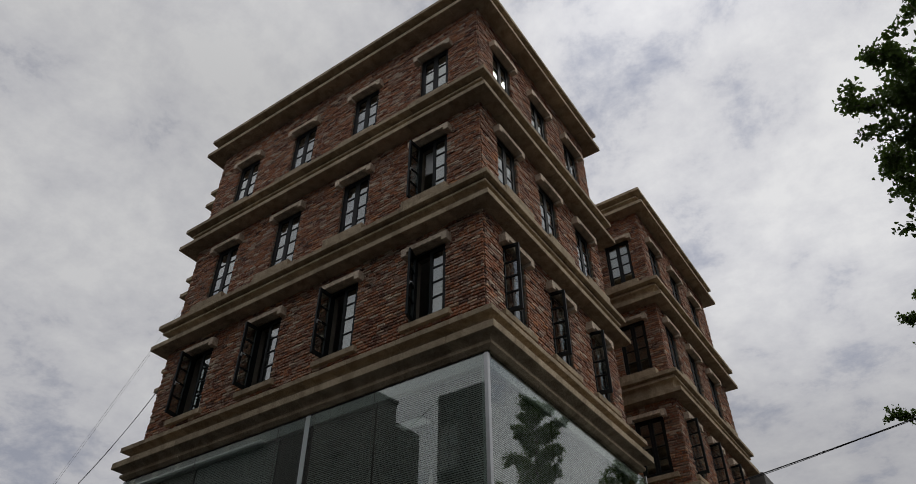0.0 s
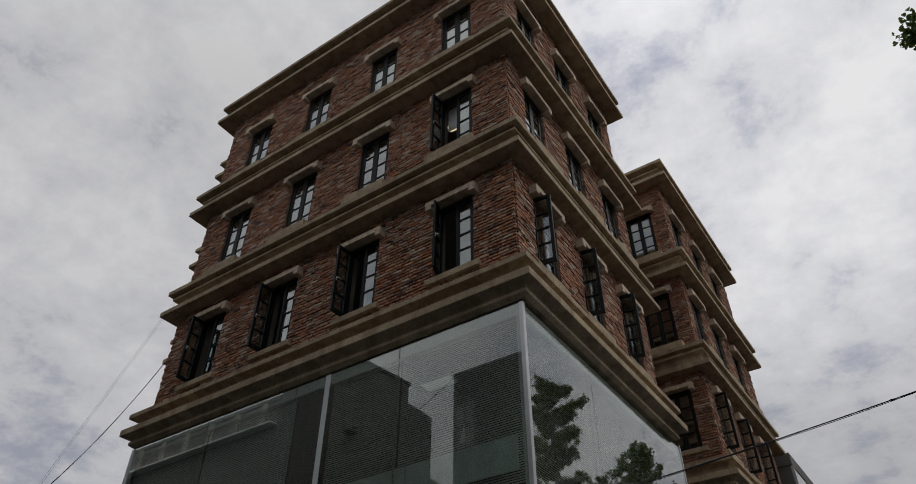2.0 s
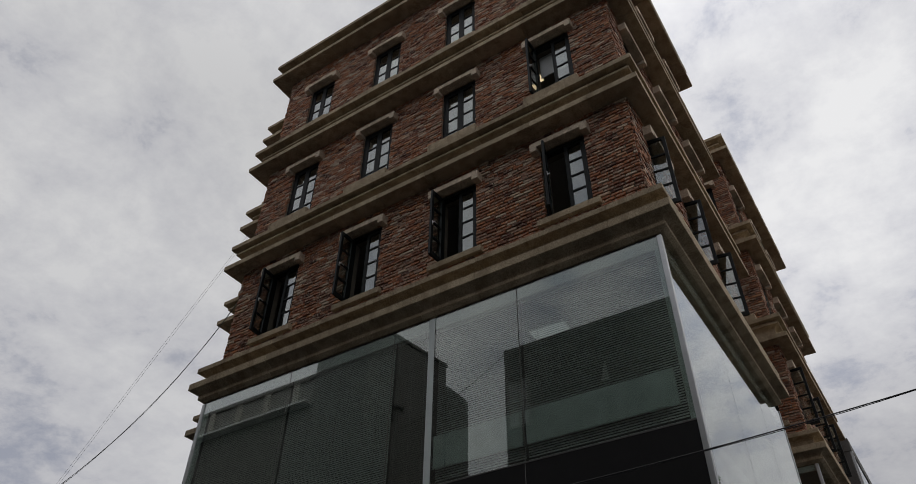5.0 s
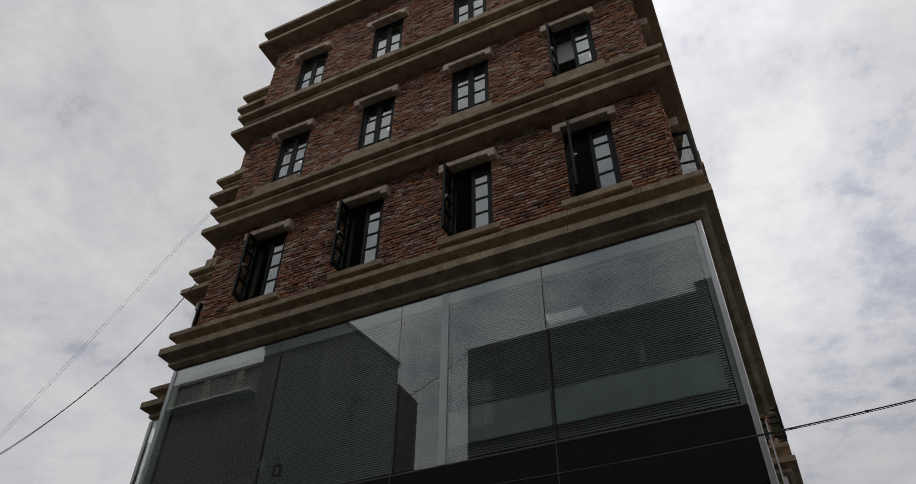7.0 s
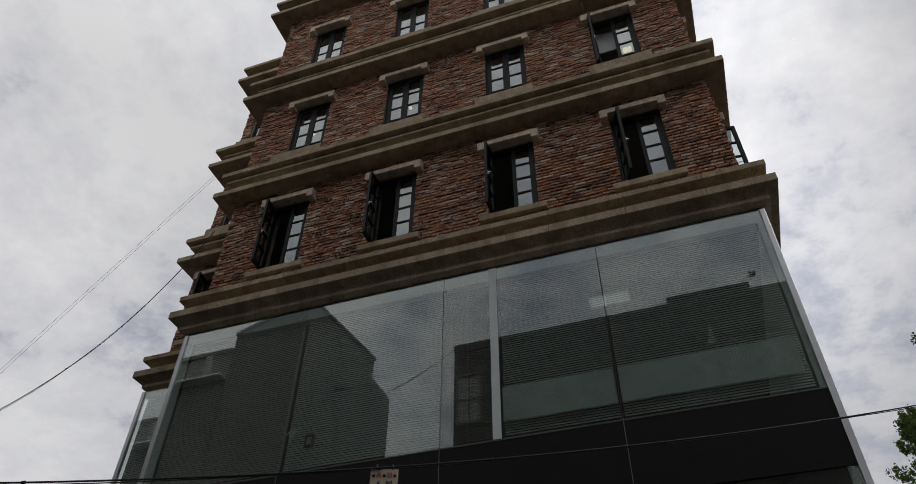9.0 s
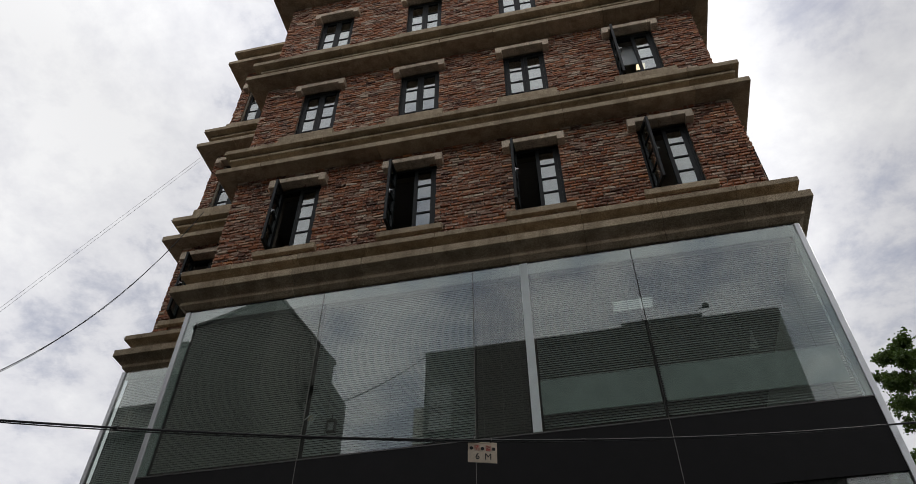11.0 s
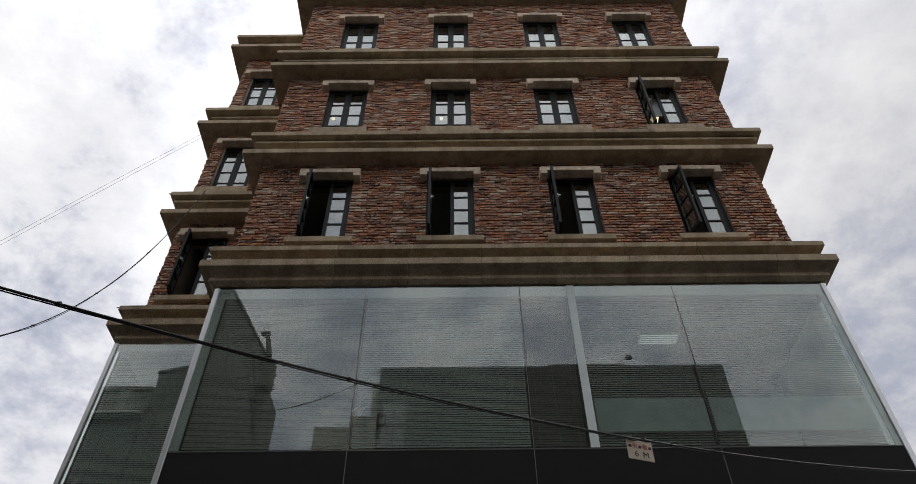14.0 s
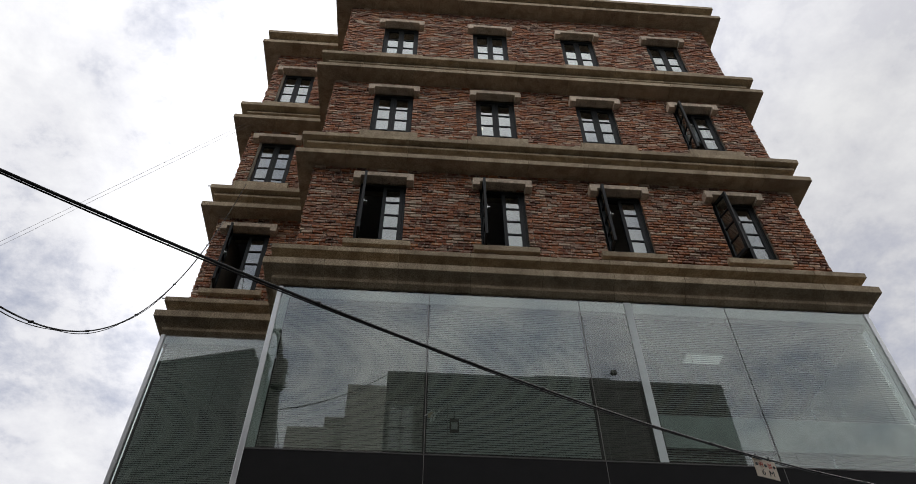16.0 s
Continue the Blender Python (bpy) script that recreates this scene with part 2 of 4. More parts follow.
INK = material("black_ink", (0.015, 0.015, 0.015), 0.6, vary=0.1, bump=0.0)
RED = material("red_ink", (0.5, 0.035, 0.025), 0.6, vary=0.1, bump=0.0)
BARK = material("bark", (0.11, 0.09, 0.07), 0.95, vary=0.35, scale=9, fine=60, bump=0.6)
OLIVE = material("olive_slat", (0.42, 0.42, 0.385), 0.6, vary=0.12, scale=2, fine=9, bump=0.0)
TAUPE = material("taupe_slat", (0.13, 0.117, 0.11), 0.6, vary=0.12, scale=2, fine=9, bump=0.0)
PALE_PANE = material("pale_pane", (0.5, 0.52, 0.52), 0.8, vary=0.12, scale=4, fine=30, bump=0.0)
FILM = material("frosted_film", (0.58, 0.66, 0.63), 0.75, vary=0.16, scale=1.6, fine=7, bump=0.0)


def see_through(m, share):
    nt = m.node_tree
    mx, tr = nt.nodes.new("ShaderNodeMixShader"), nt.nodes.new("ShaderNodeBsdfTransparent")
    mx.inputs[0].default_value = share
    nt.links.new(nt.nodes["Principled BSDF"].outputs[0], mx.inputs[1]); nt.links.new(tr.outputs[0], mx.inputs[2]); nt.links.new(mx.outputs[0], nt.nodes["Material Output"].inputs[0])


see_through(FILM, 0.3)


def leaf_material():
    m = material("ginkgo_leaf", (0.058, 0.098, 0.023), 0.6, vary=0.3, scale=3, fine=20, bump=0.0, spec=0.3)
    nt = m.node_tree
    b, out = nt.nodes["Principled BSDF"], nt.nodes["Material Output"]
    tr, mx = nt.nodes.new("ShaderNodeBsdfTranslucent"), nt.nodes.new("ShaderNodeMixShader")
    tr.inputs[0].default_value = (0.12, 0.2, 0.03, 1)
    mx.inputs[0].default_value = 0.25
    nt.links.new(b.outputs[0], mx.inputs[1]); nt.links.new(tr.outputs[0], mx.inputs[2]); nt.links.new(mx.outputs[0], out.inputs[0])
    return m


LEAF = leaf_material()


def glow(name, colour, strength):
    m = bpy.data.materials.new(name)
    m.use_nodes = True
    b = m.node_tree.nodes["Principled BSDF"]
    b.inputs["Base Color"].default_value = (0.8, 0.8, 0.8, 1)
    b.inputs["Emission Color"].default_value, b.inputs["Emission Strength"].default_value = (*colour, 1), strength
    return m


LAMP = glow("lamp_diffuser", (0.95, 1.0, 1.0), 0.26)
WARMLAMP = glow("lamp_globe", (1.0, 0.78, 0.48), 1.1)
DARKWALL = material("dark_cladding", (0.125, 0.12, 0.113), 0.8, vary=0.25, scale=0.8, fine=25, bump=0.2)


# ---- mesh helpers ----
def mesh_of(name, verts, faces, mat):
    me = bpy.data.meshes.new(name)
    me.from_pydata(verts, [], faces)
    me.update()
    me.materials.append(mat)
    return me


WORLD = {}


def place(ob, parent=None, at=None):
    """Puts ob at the pose at, in the world, under parent."""
    at = at or Matrix()
    WORLD[ob.name] = at
    if parent:
        ob.parent = parent
        ob.matrix_parent_inverse = WORLD[parent.name].inverted()
    ob.matrix_basis = at
    return ob


def part(name, bm, mat, parent=None, label="", at=None, bevel=0.0):
    """Links a bmesh, or a mesh made before, as one mesh object under a thing or part."""
    if isinstance(bm, bmesh.types.BMesh):
        if bevel:
            bmesh.ops.bevel(bm, geom=bm.edges[:], offset=bevel, segments=1, affect="EDGES", clamp_overlap=True)
        me = bpy.data.meshes.new(name)
        bm.to_mesh(me)
        bm.free()
        me.materials.append(mat)
    else:
        me = bm
    ob = place(new(name, me), parent, at)
    if label:
        ob["label"] = label
    return ob


def thing(name, label, category, at=(0, 0, 0), group="", kind=""):
    return tagged(place(new(name), None, Matrix.Translation(at)), label, category, group, kind)


def box(bm, x0, x1, y0, y1, z0, z1):
    r = bmesh.ops.create_cube(bm, size=1)
    for v in r["verts"]:
        v.co = ((x0 if v.co.x < 0 else x1), (y0 if v.co.y < 0 else y1), (z0 if v.co.z < 0 else z1))
    return r["verts"]


def boxes(*bs):
    bm = bmesh.new()
    for b in bs:
        box(bm, *b)
    return bm


def prism(outline, d0, d1):
    """An outline in (u, z), drawn out in depth from d0 to d1."""
    bm = bmesh.new()
    a = [bm.verts.new((u, d0, z)) for u, z in outline]
    b = [bm.verts.new((u, d1, z)) for u, z in outline]
    bm.faces.new(a)
    bm.faces.new(b[::-1])
    for i in range(len(a)):
        j = (i + 1) % len(a)
        bm.faces.new((a[j], a[i], b[i], b[j]))
    bmesh.ops.recalc_face_normals(bm, faces=bm.faces)
    return bm


def tube(points, radius, sides=6, end=None):
    """A round bar along points, tapering to the radius end."""
    bm = bmesh.new()
    pts = [Vector(p) for p in points]
    rings = []
    for i, p in enumerate(pts):
        d = (pts[min(i + 1, len(pts) - 1)] - pts[max(i - 1, 0)]).normalized()
        q = d.to_track_quat("Z", "Y")
        r = radius + ((end if end is not None else radius) - radius) * i / max(1, len(pts) - 1)
        rings.append([bm.verts.new(p + q @ Vector((r * math.cos(a), r * math.sin(a), 0))) for a in (2 * math.pi * k / sides for k in range(sides))])
    for a, b in zip(rings, rings[1:]):
        for k in range(sides):
            bm.faces.new((a[k], a[(k + 1) % sides], b[(k + 1) % sides], b[k]))
    bm.faces.new(rings[0][::-1])
    bm.faces.new(rings[-1])
    for f in bm.faces:
        f.smooth = len(f.verts) == 4
    return bm


def frame_of(x, y, direction):
    """A wall's own frame: u to the right seen from outside, d inwards, z up."""
    return pose(x, y, 0, 0, 0, direction)


# ---- walls, bricks, stone ----
def wall_mesh(length, z0, z1, openings, thick=0.30, start=0.0):
    """A wall with its openings (u0, u1, z0, z1) cut right through."""
    bm = bmesh.new()
    us = sorted({start, length, *[u for o in openings for u in o[:2]]})
    for a, c in zip(us, us[1:]):
        holes = sorted((o[2], o[3]) for o in openings if o[0] <= a + 1e-6 and o[1] >= c - 1e-6)
        z = z0
        for h0, h1 in holes:
            if h0 > z:
                box(bm, a, c, 0, thick, z, h0)
            z = h1
        if z1 > z:
            box(bm, a, c, 0, thick, z, z1)
    bmesh.ops.remove_doubles(bm, verts=bm.verts, dist=1e-5)
    return bm


def brick_runs(length, z0, z1, openings, seed):
    """All bricks of a wall as (u0, u1, z0, z1), in running bond, cut at the openings."""
    rng = random.Random(seed)
    n = max(1, round((z1 - z0) / 0.068))
    h = (z1 - z0) / n
    runs = []
    for c in range(n):
        za, zb = z0 + c * h + 0.0105, z0 + (c + 1) * h - 0.0105
        zm = (za + zb) / 2
        cuts = [(o[0], o[1]) for o in openings if o[2] - 0.01 < zm < o[3] + 0.01]
        spans, u = [], 0.0
        for a, b in sorted(cuts):
            spans.append((u, a))
            u = b
        spans.append((u, length))
        shift = (0.0 if c % 2 else 0.093) + rng.uniform(-0.02, 0.02)
        for a, b in spans:
            u = a - (((a - shift) % 0.186) if a == 0 else (0.093 if c % 2 else 0.0))
            while u < b - 0.02:
                e = u + 0.186 + rng.uniform(-0.014, 0.014)
                s, t = max(u, a), min(e, b)
                if b - t < 0.05:
                    t = b
                if t - s > 0.035:
                    runs.append((s + (0.008 if s > a else 0), t - (0.008 if t < b else 0), za, zb))
                u = t if t == b else e
    return runs


def joined_bricks(runs, seed, corner_ends=True):
    """Uneven bricks as one mesh: each with its own set-back, tilt and ragged edges."""
    rng = np.random.default_rng(seed)
    n = len(runs)
    r = np.array(runs)
    v = np.zeros((n, 8, 3))
    front = -0.018 - rng.uniform(0, 0.020, (n, 1))
    for k, (iu, iz, back) in enumerate(((0, 2, 0), (1, 2, 0), (1, 3, 0), (0, 3, 0), (0, 2, 1), (1, 2, 1), (1, 3, 1), (0, 3, 1))):
        v[:, k, 0], v[:, k, 2] = r[:, iu], r[:, iz]
        v[:, k, 1] = 0.05 if back else front[:, 0]
    v[:, :4, 0] += rng.normal(0, 0.0042, (n, 4))
    v[:, :4, 2] += rng.normal(0, 0.0042, (n, 4))
    v[:, :4, 1] += rng.normal(0, 0.0042, (n, 4))
    f = np.array([(0, 1, 2, 3), (1, 5, 6, 2), (3, 2, 6, 7), (4, 0, 3, 7), (4, 5, 1, 0)])
    faces = (f[None] + 8 * np.arange(n)[:, None, None]).reshape(-1, 4)
    return mesh_of("bricks", v.reshape(-1, 3).tolist(), faces.tolist(), BRICK)


ONE_BRICKS = {}


def one_brick(length, height, k):
    """A single brick's mesh, shared by all of its length."""
    key = (round(length, 2), k % 4)
    if key not in ONE_BRICKS:
        rng = random.Random(str(key))
        l, h = key[0] / 2, height / 2
        j = lambda s: rng.uniform(-s, s)
        bm = bmesh.new()
        o = [(-l, -h), (0, -h), (l, -h), (l, h), (0, h), (-l, h)]
        a = [bm.verts.new((u + j(.005), j(.003), z + j(.004))) for u, z in o]
        i = [bm.verts.new((u * .95, -0.006 + j(.003), z * .8)) for u, z in o]
        b = [bm.verts.new((u, 0.06, z)) for u, z in o]
        bm.faces.new(i)
        for q in range(6):
            w = (q + 1) % 6
            bm.faces.new((a[q], a[w], i[w], i[q]))
            bm.faces.new((b[q], b[w], a[w], a[q]))
        me = bpy.data.meshes.new("brick")
        bm.to_mesh(me)
        bm.free()
        me.materials.append(BRICK_ONE)
        ONE_BRICKS[key] = me
    return ONE_BRICKS[key]


LATER = []      # bricks that are laid last


def brick_wall(parent, at, length, z0, z1, openings, seed, singles=None, start=0.0):
    """A storey's wall: mortar core with its openings and the bricks in front."""
    wall = part("wall", wall_mesh(length, z0, z1, openings, start=start), MORTAR, parent, "brick wall of reclaimed red bricks, grey mortar", at)
    LATER.append((wall, at, brick_runs(length, z0, z1, openings, seed), seed, singles))
    return wall


def lay_bricks():
    for wall, at, runs, seed, singles in LATER:
        ones = [r for r in runs if singles and singles[0] < (r[0] + r[1]) / 2 < singles[1] and singles[2] < r[2] < singles[3]][:300]
        rest = [r for r in runs if r not in set(ones)]
        ob = part("bricks", joined_bricks(rest, seed), None, wall, "", at)
        ob["kind"] = "stuff"
        rng = random.Random(seed)
        for k, (a, b, c, d) in enumerate(ones):
            m = at @ Matrix.Translation(((a + b) / 2, -0.018 - rng.uniform(0, 0.016), (c + d) / 2)) @ pose(0, 0, 0, rng.uniform(-1, 1), rng.uniform(-1, 1), rng.uniform(-1.5, 1.5))
            part("brick", one_brick(b - a, d - c, k), None, wall, "", m)


def sweep(sections):
    """A closed solid through sections that have the same number of points."""
    bm = bmesh.new()
    rings = [[bm.verts.new(p) for p in s] for s in sections]
    n = len(rings[0])
    for a, b in zip(rings, rings[1:]):
        for k in range(n):
            bm.faces.new((a[k], a[(k + 1) % n], b[(k + 1) % n], b[k]))
    bm.faces.new(rings[0][::-1])
    bm.faces.new(rings[-1])
    bmesh.ops.recalc_face_normals(bm, faces=bm.faces)
    return bm


def cornice(parent, rect, profile, dz=0.0, step=1.06, label="projecting moulded granite string course, rain-stained"):
    """A band of moulded stones round a rectangle (x0, x1, y0, y1), stone by stone."""
    x0, x1, y0, y1 = rect
    corners = [Vector((x0, y1, 0)), Vector((x0, y0, 0)), Vector((x1, y0, 0)), Vector((x1, y1, 0))]
    zs = [z for _, z in profile]
    core = part("cornice", boxes((x0 - 0.06, x1 + 0.06, y0 - 0.06, y1 + 0.06, min(zs) + dz + 0.02, max(zs) + dz - 0.02)), MORTAR, parent, label)

    def section(p, out):
        return [p + out * o + Vector((0, 0, z + dz)) for o, z in profile]

    for i in range(4):
        prev, a, b, nxt = corners[i - 1], corners[i], corners[(i + 1) % 4], corners[(i + 2) % 4]
        d = (b - a).normalized()
        out = Vector((d.y, -d.x, 0))
        dn = (nxt - b).normalized()
        outn = Vector((dn.y, -dn.x, 0))
        length = (b - a).length
        n = max(1, round((length - 1.1) / step))
        w = (length - 1.1) / n
        for k in range(n):
            s, e = a + d * (0.55 + k * w + 0.002), a + d * (0.55 + (k + 1) * w - 0.002)
            part("stone", sweep([section(s, out), section(e, out)]), GRANITE, core, bevel=0.006)
        part("stone", sweep([section(b - d * 0.548, out), section(b, out + outn), section(b + dn * 0.548, outn)]), GRANITE, core, bevel=0.006)
    return core


# ---- windows ----
MESHES = {}


def shared(key, make, mat):
    """A mesh made once."""
    if key not in MESHES:
        bm = make()
        me = bpy.data.meshes.new(key[0])
        bm.to_mesh(me)
        bm.free()
        me.materials.append(mat)
        MESHES[key] = me
    return MESHES[key]


def bevelled(bm, w):
    bmesh.ops.bevel(bm, geom=bm.edges[:], offset=w, segments=1, affect="EDGES", clamp_overlap=True)
    return bm


def sash_mesh(w, h):
    """A casement of w by h from its hinge: two stiles, two rails and three bars."""
    s, t = 0.062, 0.045
    rows = 4
    bs = [(0, s, 0, t, 0, h), (w - s, w, 0, t, 0, h), (s, w - s, 0, t, 0, s + 0.02), (s, w - s, 0, t, h - s, h)]
    inner = (h - 2 * s - 0.02) / rows
    for k in range(1, rows):
        z = s + 0.02 + k * inner
        bs.append((s, w - s, 0.006, t - 0.006, z - 0.017, z + 0.017))
    return bevelled(boxes(*bs), 0.003)


def pane_mesh(w, h):
    s, rows = 0.062, 4
    inner = (h - 2 * s - 0.02) / rows
    return boxes((s - 0.004, w - s + 0.004, 0.019, 0.025, 0.017, inner - 0.017))


def handle_mesh():
    bm = boxes((-0.012, 0.012, -0.012, 0.0, -0.045, 0.045), (-0.009, 0.009, -0.045, -0.012, -0.009, 0.009), (-0.009, 0.085, -0.055, -0.040, -0.009, 0.009))
    return bevelled(bm, 0.003)


def window(parent, at, w, h, sill, left=0.0, right=0.0):
    """A casement pair in its opening; at: middle of the opening's foot, on the wall's face. sill: 'slab' or 'flush'; left, right: degrees by which the casements stand open."""
    f = 0.045
    state = "open outwards" if left or right else "closed"
    frame_part = part("window", shared(("window", w, h), lambda: bevelled(boxes((-w / 2, -w / 2 + f, 0.035, 0.15, 0, h), (w / 2 - f, w / 2, 0.035, 0.15, 0, h), (-w / 2 + f, w / 2 - f, 0.035, 0.15, h - f, h), (-w / 2 + f, w / 2 - f, 0.035, 0.15, 0, f)), 0.003), FRAME),
                      FRAME, parent, "black-painted casement window, %s, in a granite surround" % state, at)
    over = 0.125
    lintel = [(-w / 2 - over, h + 0.11), (-w / 2 - over, h - 0.085), (-w / 2, h - 0.085), (-w / 2, h), (w / 2, h), (w / 2, h - 0.085), (w / 2 + over, h - 0.085), (w / 2 + over, h + 0.11)]
    part("lintel", shared(("lintel", w, h), lambda: bevelled(prism(lintel, -0.18, 0.03), 0.006), PALE_GRANITE), PALE_GRANITE, frame_part, "pale granite lintel with dropped ends", at)
    if sill == "slab":
        part("sill", shared(("sill", w), lambda: bevelled(boxes((-w / 2 - 0.135, w / 2 + 0.135, -0.11, 0.24, -0.12, 0)), 0.006), GRANITE), GRANITE, frame_part, "granite sill", at)
    else:
        part("sill", shared(("sill_flush", w), lambda: bevelled(boxes((-w / 2 - 0.135, w / 2 + 0.135, -0.27, 0.24, -0.2, 0)), 0.006), GRANITE), GRANITE, frame_part, "granite sill", at)
    sw, sh = w / 2 - f - 0.002, h - 2 * f - 0.006
    sash = shared(("sash", sw, sh), lambda: sash_mesh(sw, sh), FRAME)
    flip = ("sash_mirrored", sw, sh)
    mirrored = shared(flip, lambda: turned_over(sash_mesh(sw, sh)), FRAME)
    pane = shared(("pane", sw, sh), lambda: pane_mesh(sw, sh), PANE)
    pane_r = shared(("pane_mirrored", sw, sh), lambda: turned_over(pane_mesh(sw, sh)), PANE)
    inner = (sh - 2 * 0.062 - 0.02) / 4
    for side, deg, s_me, p_me in ((-1, left, sash, pane), (1, right, mirrored, pane_r)):
        hinge = at @ pose(side * (w / 2 - f - 0.001), 0.04, f + 0.003, 0, 0, side * deg)
        part("sash", s_me, None, frame_part, "black casement, %s" % ("standing open" if deg else "shut"), hinge)
        for k in range(4):
            p = part("pane", p_me, None, frame_part, "", hinge @ Matrix.Translation((0, 0, 0.082 + k * inner)))
            p.visible_shadow = False
        if deg or side < 0:
            part("handle", shared(("handle",), handle_mesh, STEEL), None, frame_part, "chrome lever handle", hinge @ Matrix.Translation((-side * (sw - 0.03), 0.045, sh * 0.47)) @ pose(0, 0, 0, 0, 0, 180))
    return frame_part


def turned_over(bm):
    """The mirror image across u."""
    for v in bm.verts:
        v.co.x = -v.co.x
    bmesh.ops.reverse_faces(bm, faces=bm.faces)
    return bm


# ---- the brick building ----
FLOORS = ((8.0, 10.99, 9.0, 1.59), (11.11, 14.05, 11.88, 1.755), (14.17, 17.61, 14.94, 1.755))   # wall foot, wall head, sill, height of the opening
def cove(o0, z0, o1, z1, n=5):
    """A hollow moulding from its foot (o0, z0), rising steeply and rolling outwards to (o1, z1)."""
    return [(o0 + (o1 - o0) * (1 - math.cos(a)), z0 + (z1 - z0) * math.sin(a)) for a in (k * math.pi / 2 / n for k in range(n + 1))]


BAND0 = [(-0.05, 7.87), (0.13, 7.87), (0.205, 7.925), (0.205, 7.985)] + cove(0.165, 7.99, 0.32, 8.085) + [(0.355, 8.09), (0.355, 8.225), (0.11, 8.24), (0.11, 8.41), (0.135, 8.45), (0.19, 8.468), (0.30, 8.475), (0.30, 8.575), (-0.05, 8.585)]
BAND1 = [(-0.05, 10.98), (0.33, 10.98), (0.33, 11.10), (0.07, 11.115)] + cove(0.065, 11.36, 0.185, 11.445) + [(0.21, 11.45), (0.21, 11.51), (0.16, 11.515), (0.16, 11.565), (0.30, 11.57), (0.30, 11.68), (-0.05, 11.69)]
BAND2 = [(o + 0.05 if o > 0.25 else o, z + 3.06) for o, z in BAND1]
ROOF = [(o + 0.08 if o > 0.25 else o, z + 6.62) for o, z in BAND1]
WIN = 0.81


def block(name, label, rect, dz, faces, seed, singles=None):
    """A block of the building: faces maps a side to its windows' places along the wall and the opened casements."""
    x0, x1, y0, y1 = rect
    b = thing(name, label, "building", ((x0 + x1) / 2, (y0 + y1) / 2, -2))
    sides = {"front": (frame_of(x0, y0, 0), x1 - x0), "right": (frame_of(x1, y0, 90), y1 - y0), "back": (frame_of(x1, y1, 180), x1 - x0), "left": (frame_of(x0, y1, -90), y1 - y0)}
    for k, (foot, head, sill, high) in enumerate(FLOORS):
        for side, (at, length) in sides.items():
            us = faces.get(side, ((), {}))
            holes = [(u - WIN / 2, u + WIN / 2, sill + dz, sill + high + dz) for u in us[0]]
            brick_wall(b, at, length, foot + dz, head + dz, holes, seed + 10 * k + len(side), singles if side == "front" and k == 0 else None, start=0.0)
            for i, u in enumerate(us[0]):
                l, r = us[1].get((k, i), (0, 0))
                window(b, at @ Matrix.Translation((u, 0, sill + dz)), WIN, high, "slab" if k == 0 else "flush", l, r)
        part("floor", boxes((x0 + 0.31, x1 - 0.31, y0 + 0.31, y1 - 0.31, head + dz - 0.16, head + dz)), ROOM, b, "plain ceiling slab")
        part("floor", boxes((x0 + 0.31, x1 - 0.31, y0 + 0.31, y1 - 0.31, foot + dz + 0.4, foot + dz + 0.55)), DIMROOM, b, "floor, room's dimness put into its colour")
    for prof in (BAND0, BAND1, BAND2, ROOF):
        cornice(b, rect, prof, dz)
    part("roof", boxes((x0 + 0.02, x1 - 0.02, y0 + 0.02, y1 - 0.02, 18.05 + dz, 18.2 + dz)), RENDERWALL, b, "flat roof")
    return b


main = block("brick_building", "five-storey red brick building with granite string courses above a glazed storey", (-11.655, -2.87, 8.05, 13.55), 0.0, {
    "front": ((1.265, 3.368, 5.471, 7.574), {(0, 0): (84, 0), (0, 1): (91, 0), (0, 2): (92, 0), (0, 3): (72, 0), (1, 3): (93, 0)}),
    "right": ((1.02, 2.79, 4.55), {(0, 0): (82, 0), (0, 1): (81, 0), (0, 2): (81, 0)})}, 100, singles=(5.5, 8.8, 8.57, 10.6))
wing = block("brick_wing", "rear wing of red brick with granite string courses", (-7.0, -2.80, 17.25, 23.25), 0.2, {
    "front": ((3.4,), {}),
    "right": ((0.9, 2.68, 4.45), {(0, 0): (92, 0), (0, 1): (92, 0), (0, 2): (92, 0)})}, 200)
side_wing = block("brick_side_wing", "set-back side wing of red brick with granite string courses", (-13.62, -11.2, 9.60, 17.0), 0.22, {
    "front": ((0.65,), {(0, 0): (80, 0)})}, 300)
link = thing("brick_link", "plain brick link between the two blocks", "building", (-5, 15, -2))
brick_wall(link, frame_of(-5.2, 13.55, 90), 3.7, 7.0, 17.6, [], 400)
part("roof", boxes((-11.2, -5.2, 13.4, 17.4, 17.5, 17.7)), RENDERWALL, link, "flat roof")

# ---- glazed storey ----
GX0, GX1, GY, GZ0, GZ1 = -11.72, -2.79, 7.92, 5.12, 7.82
SEAMS = (-9.515, -7.27, -5.03)


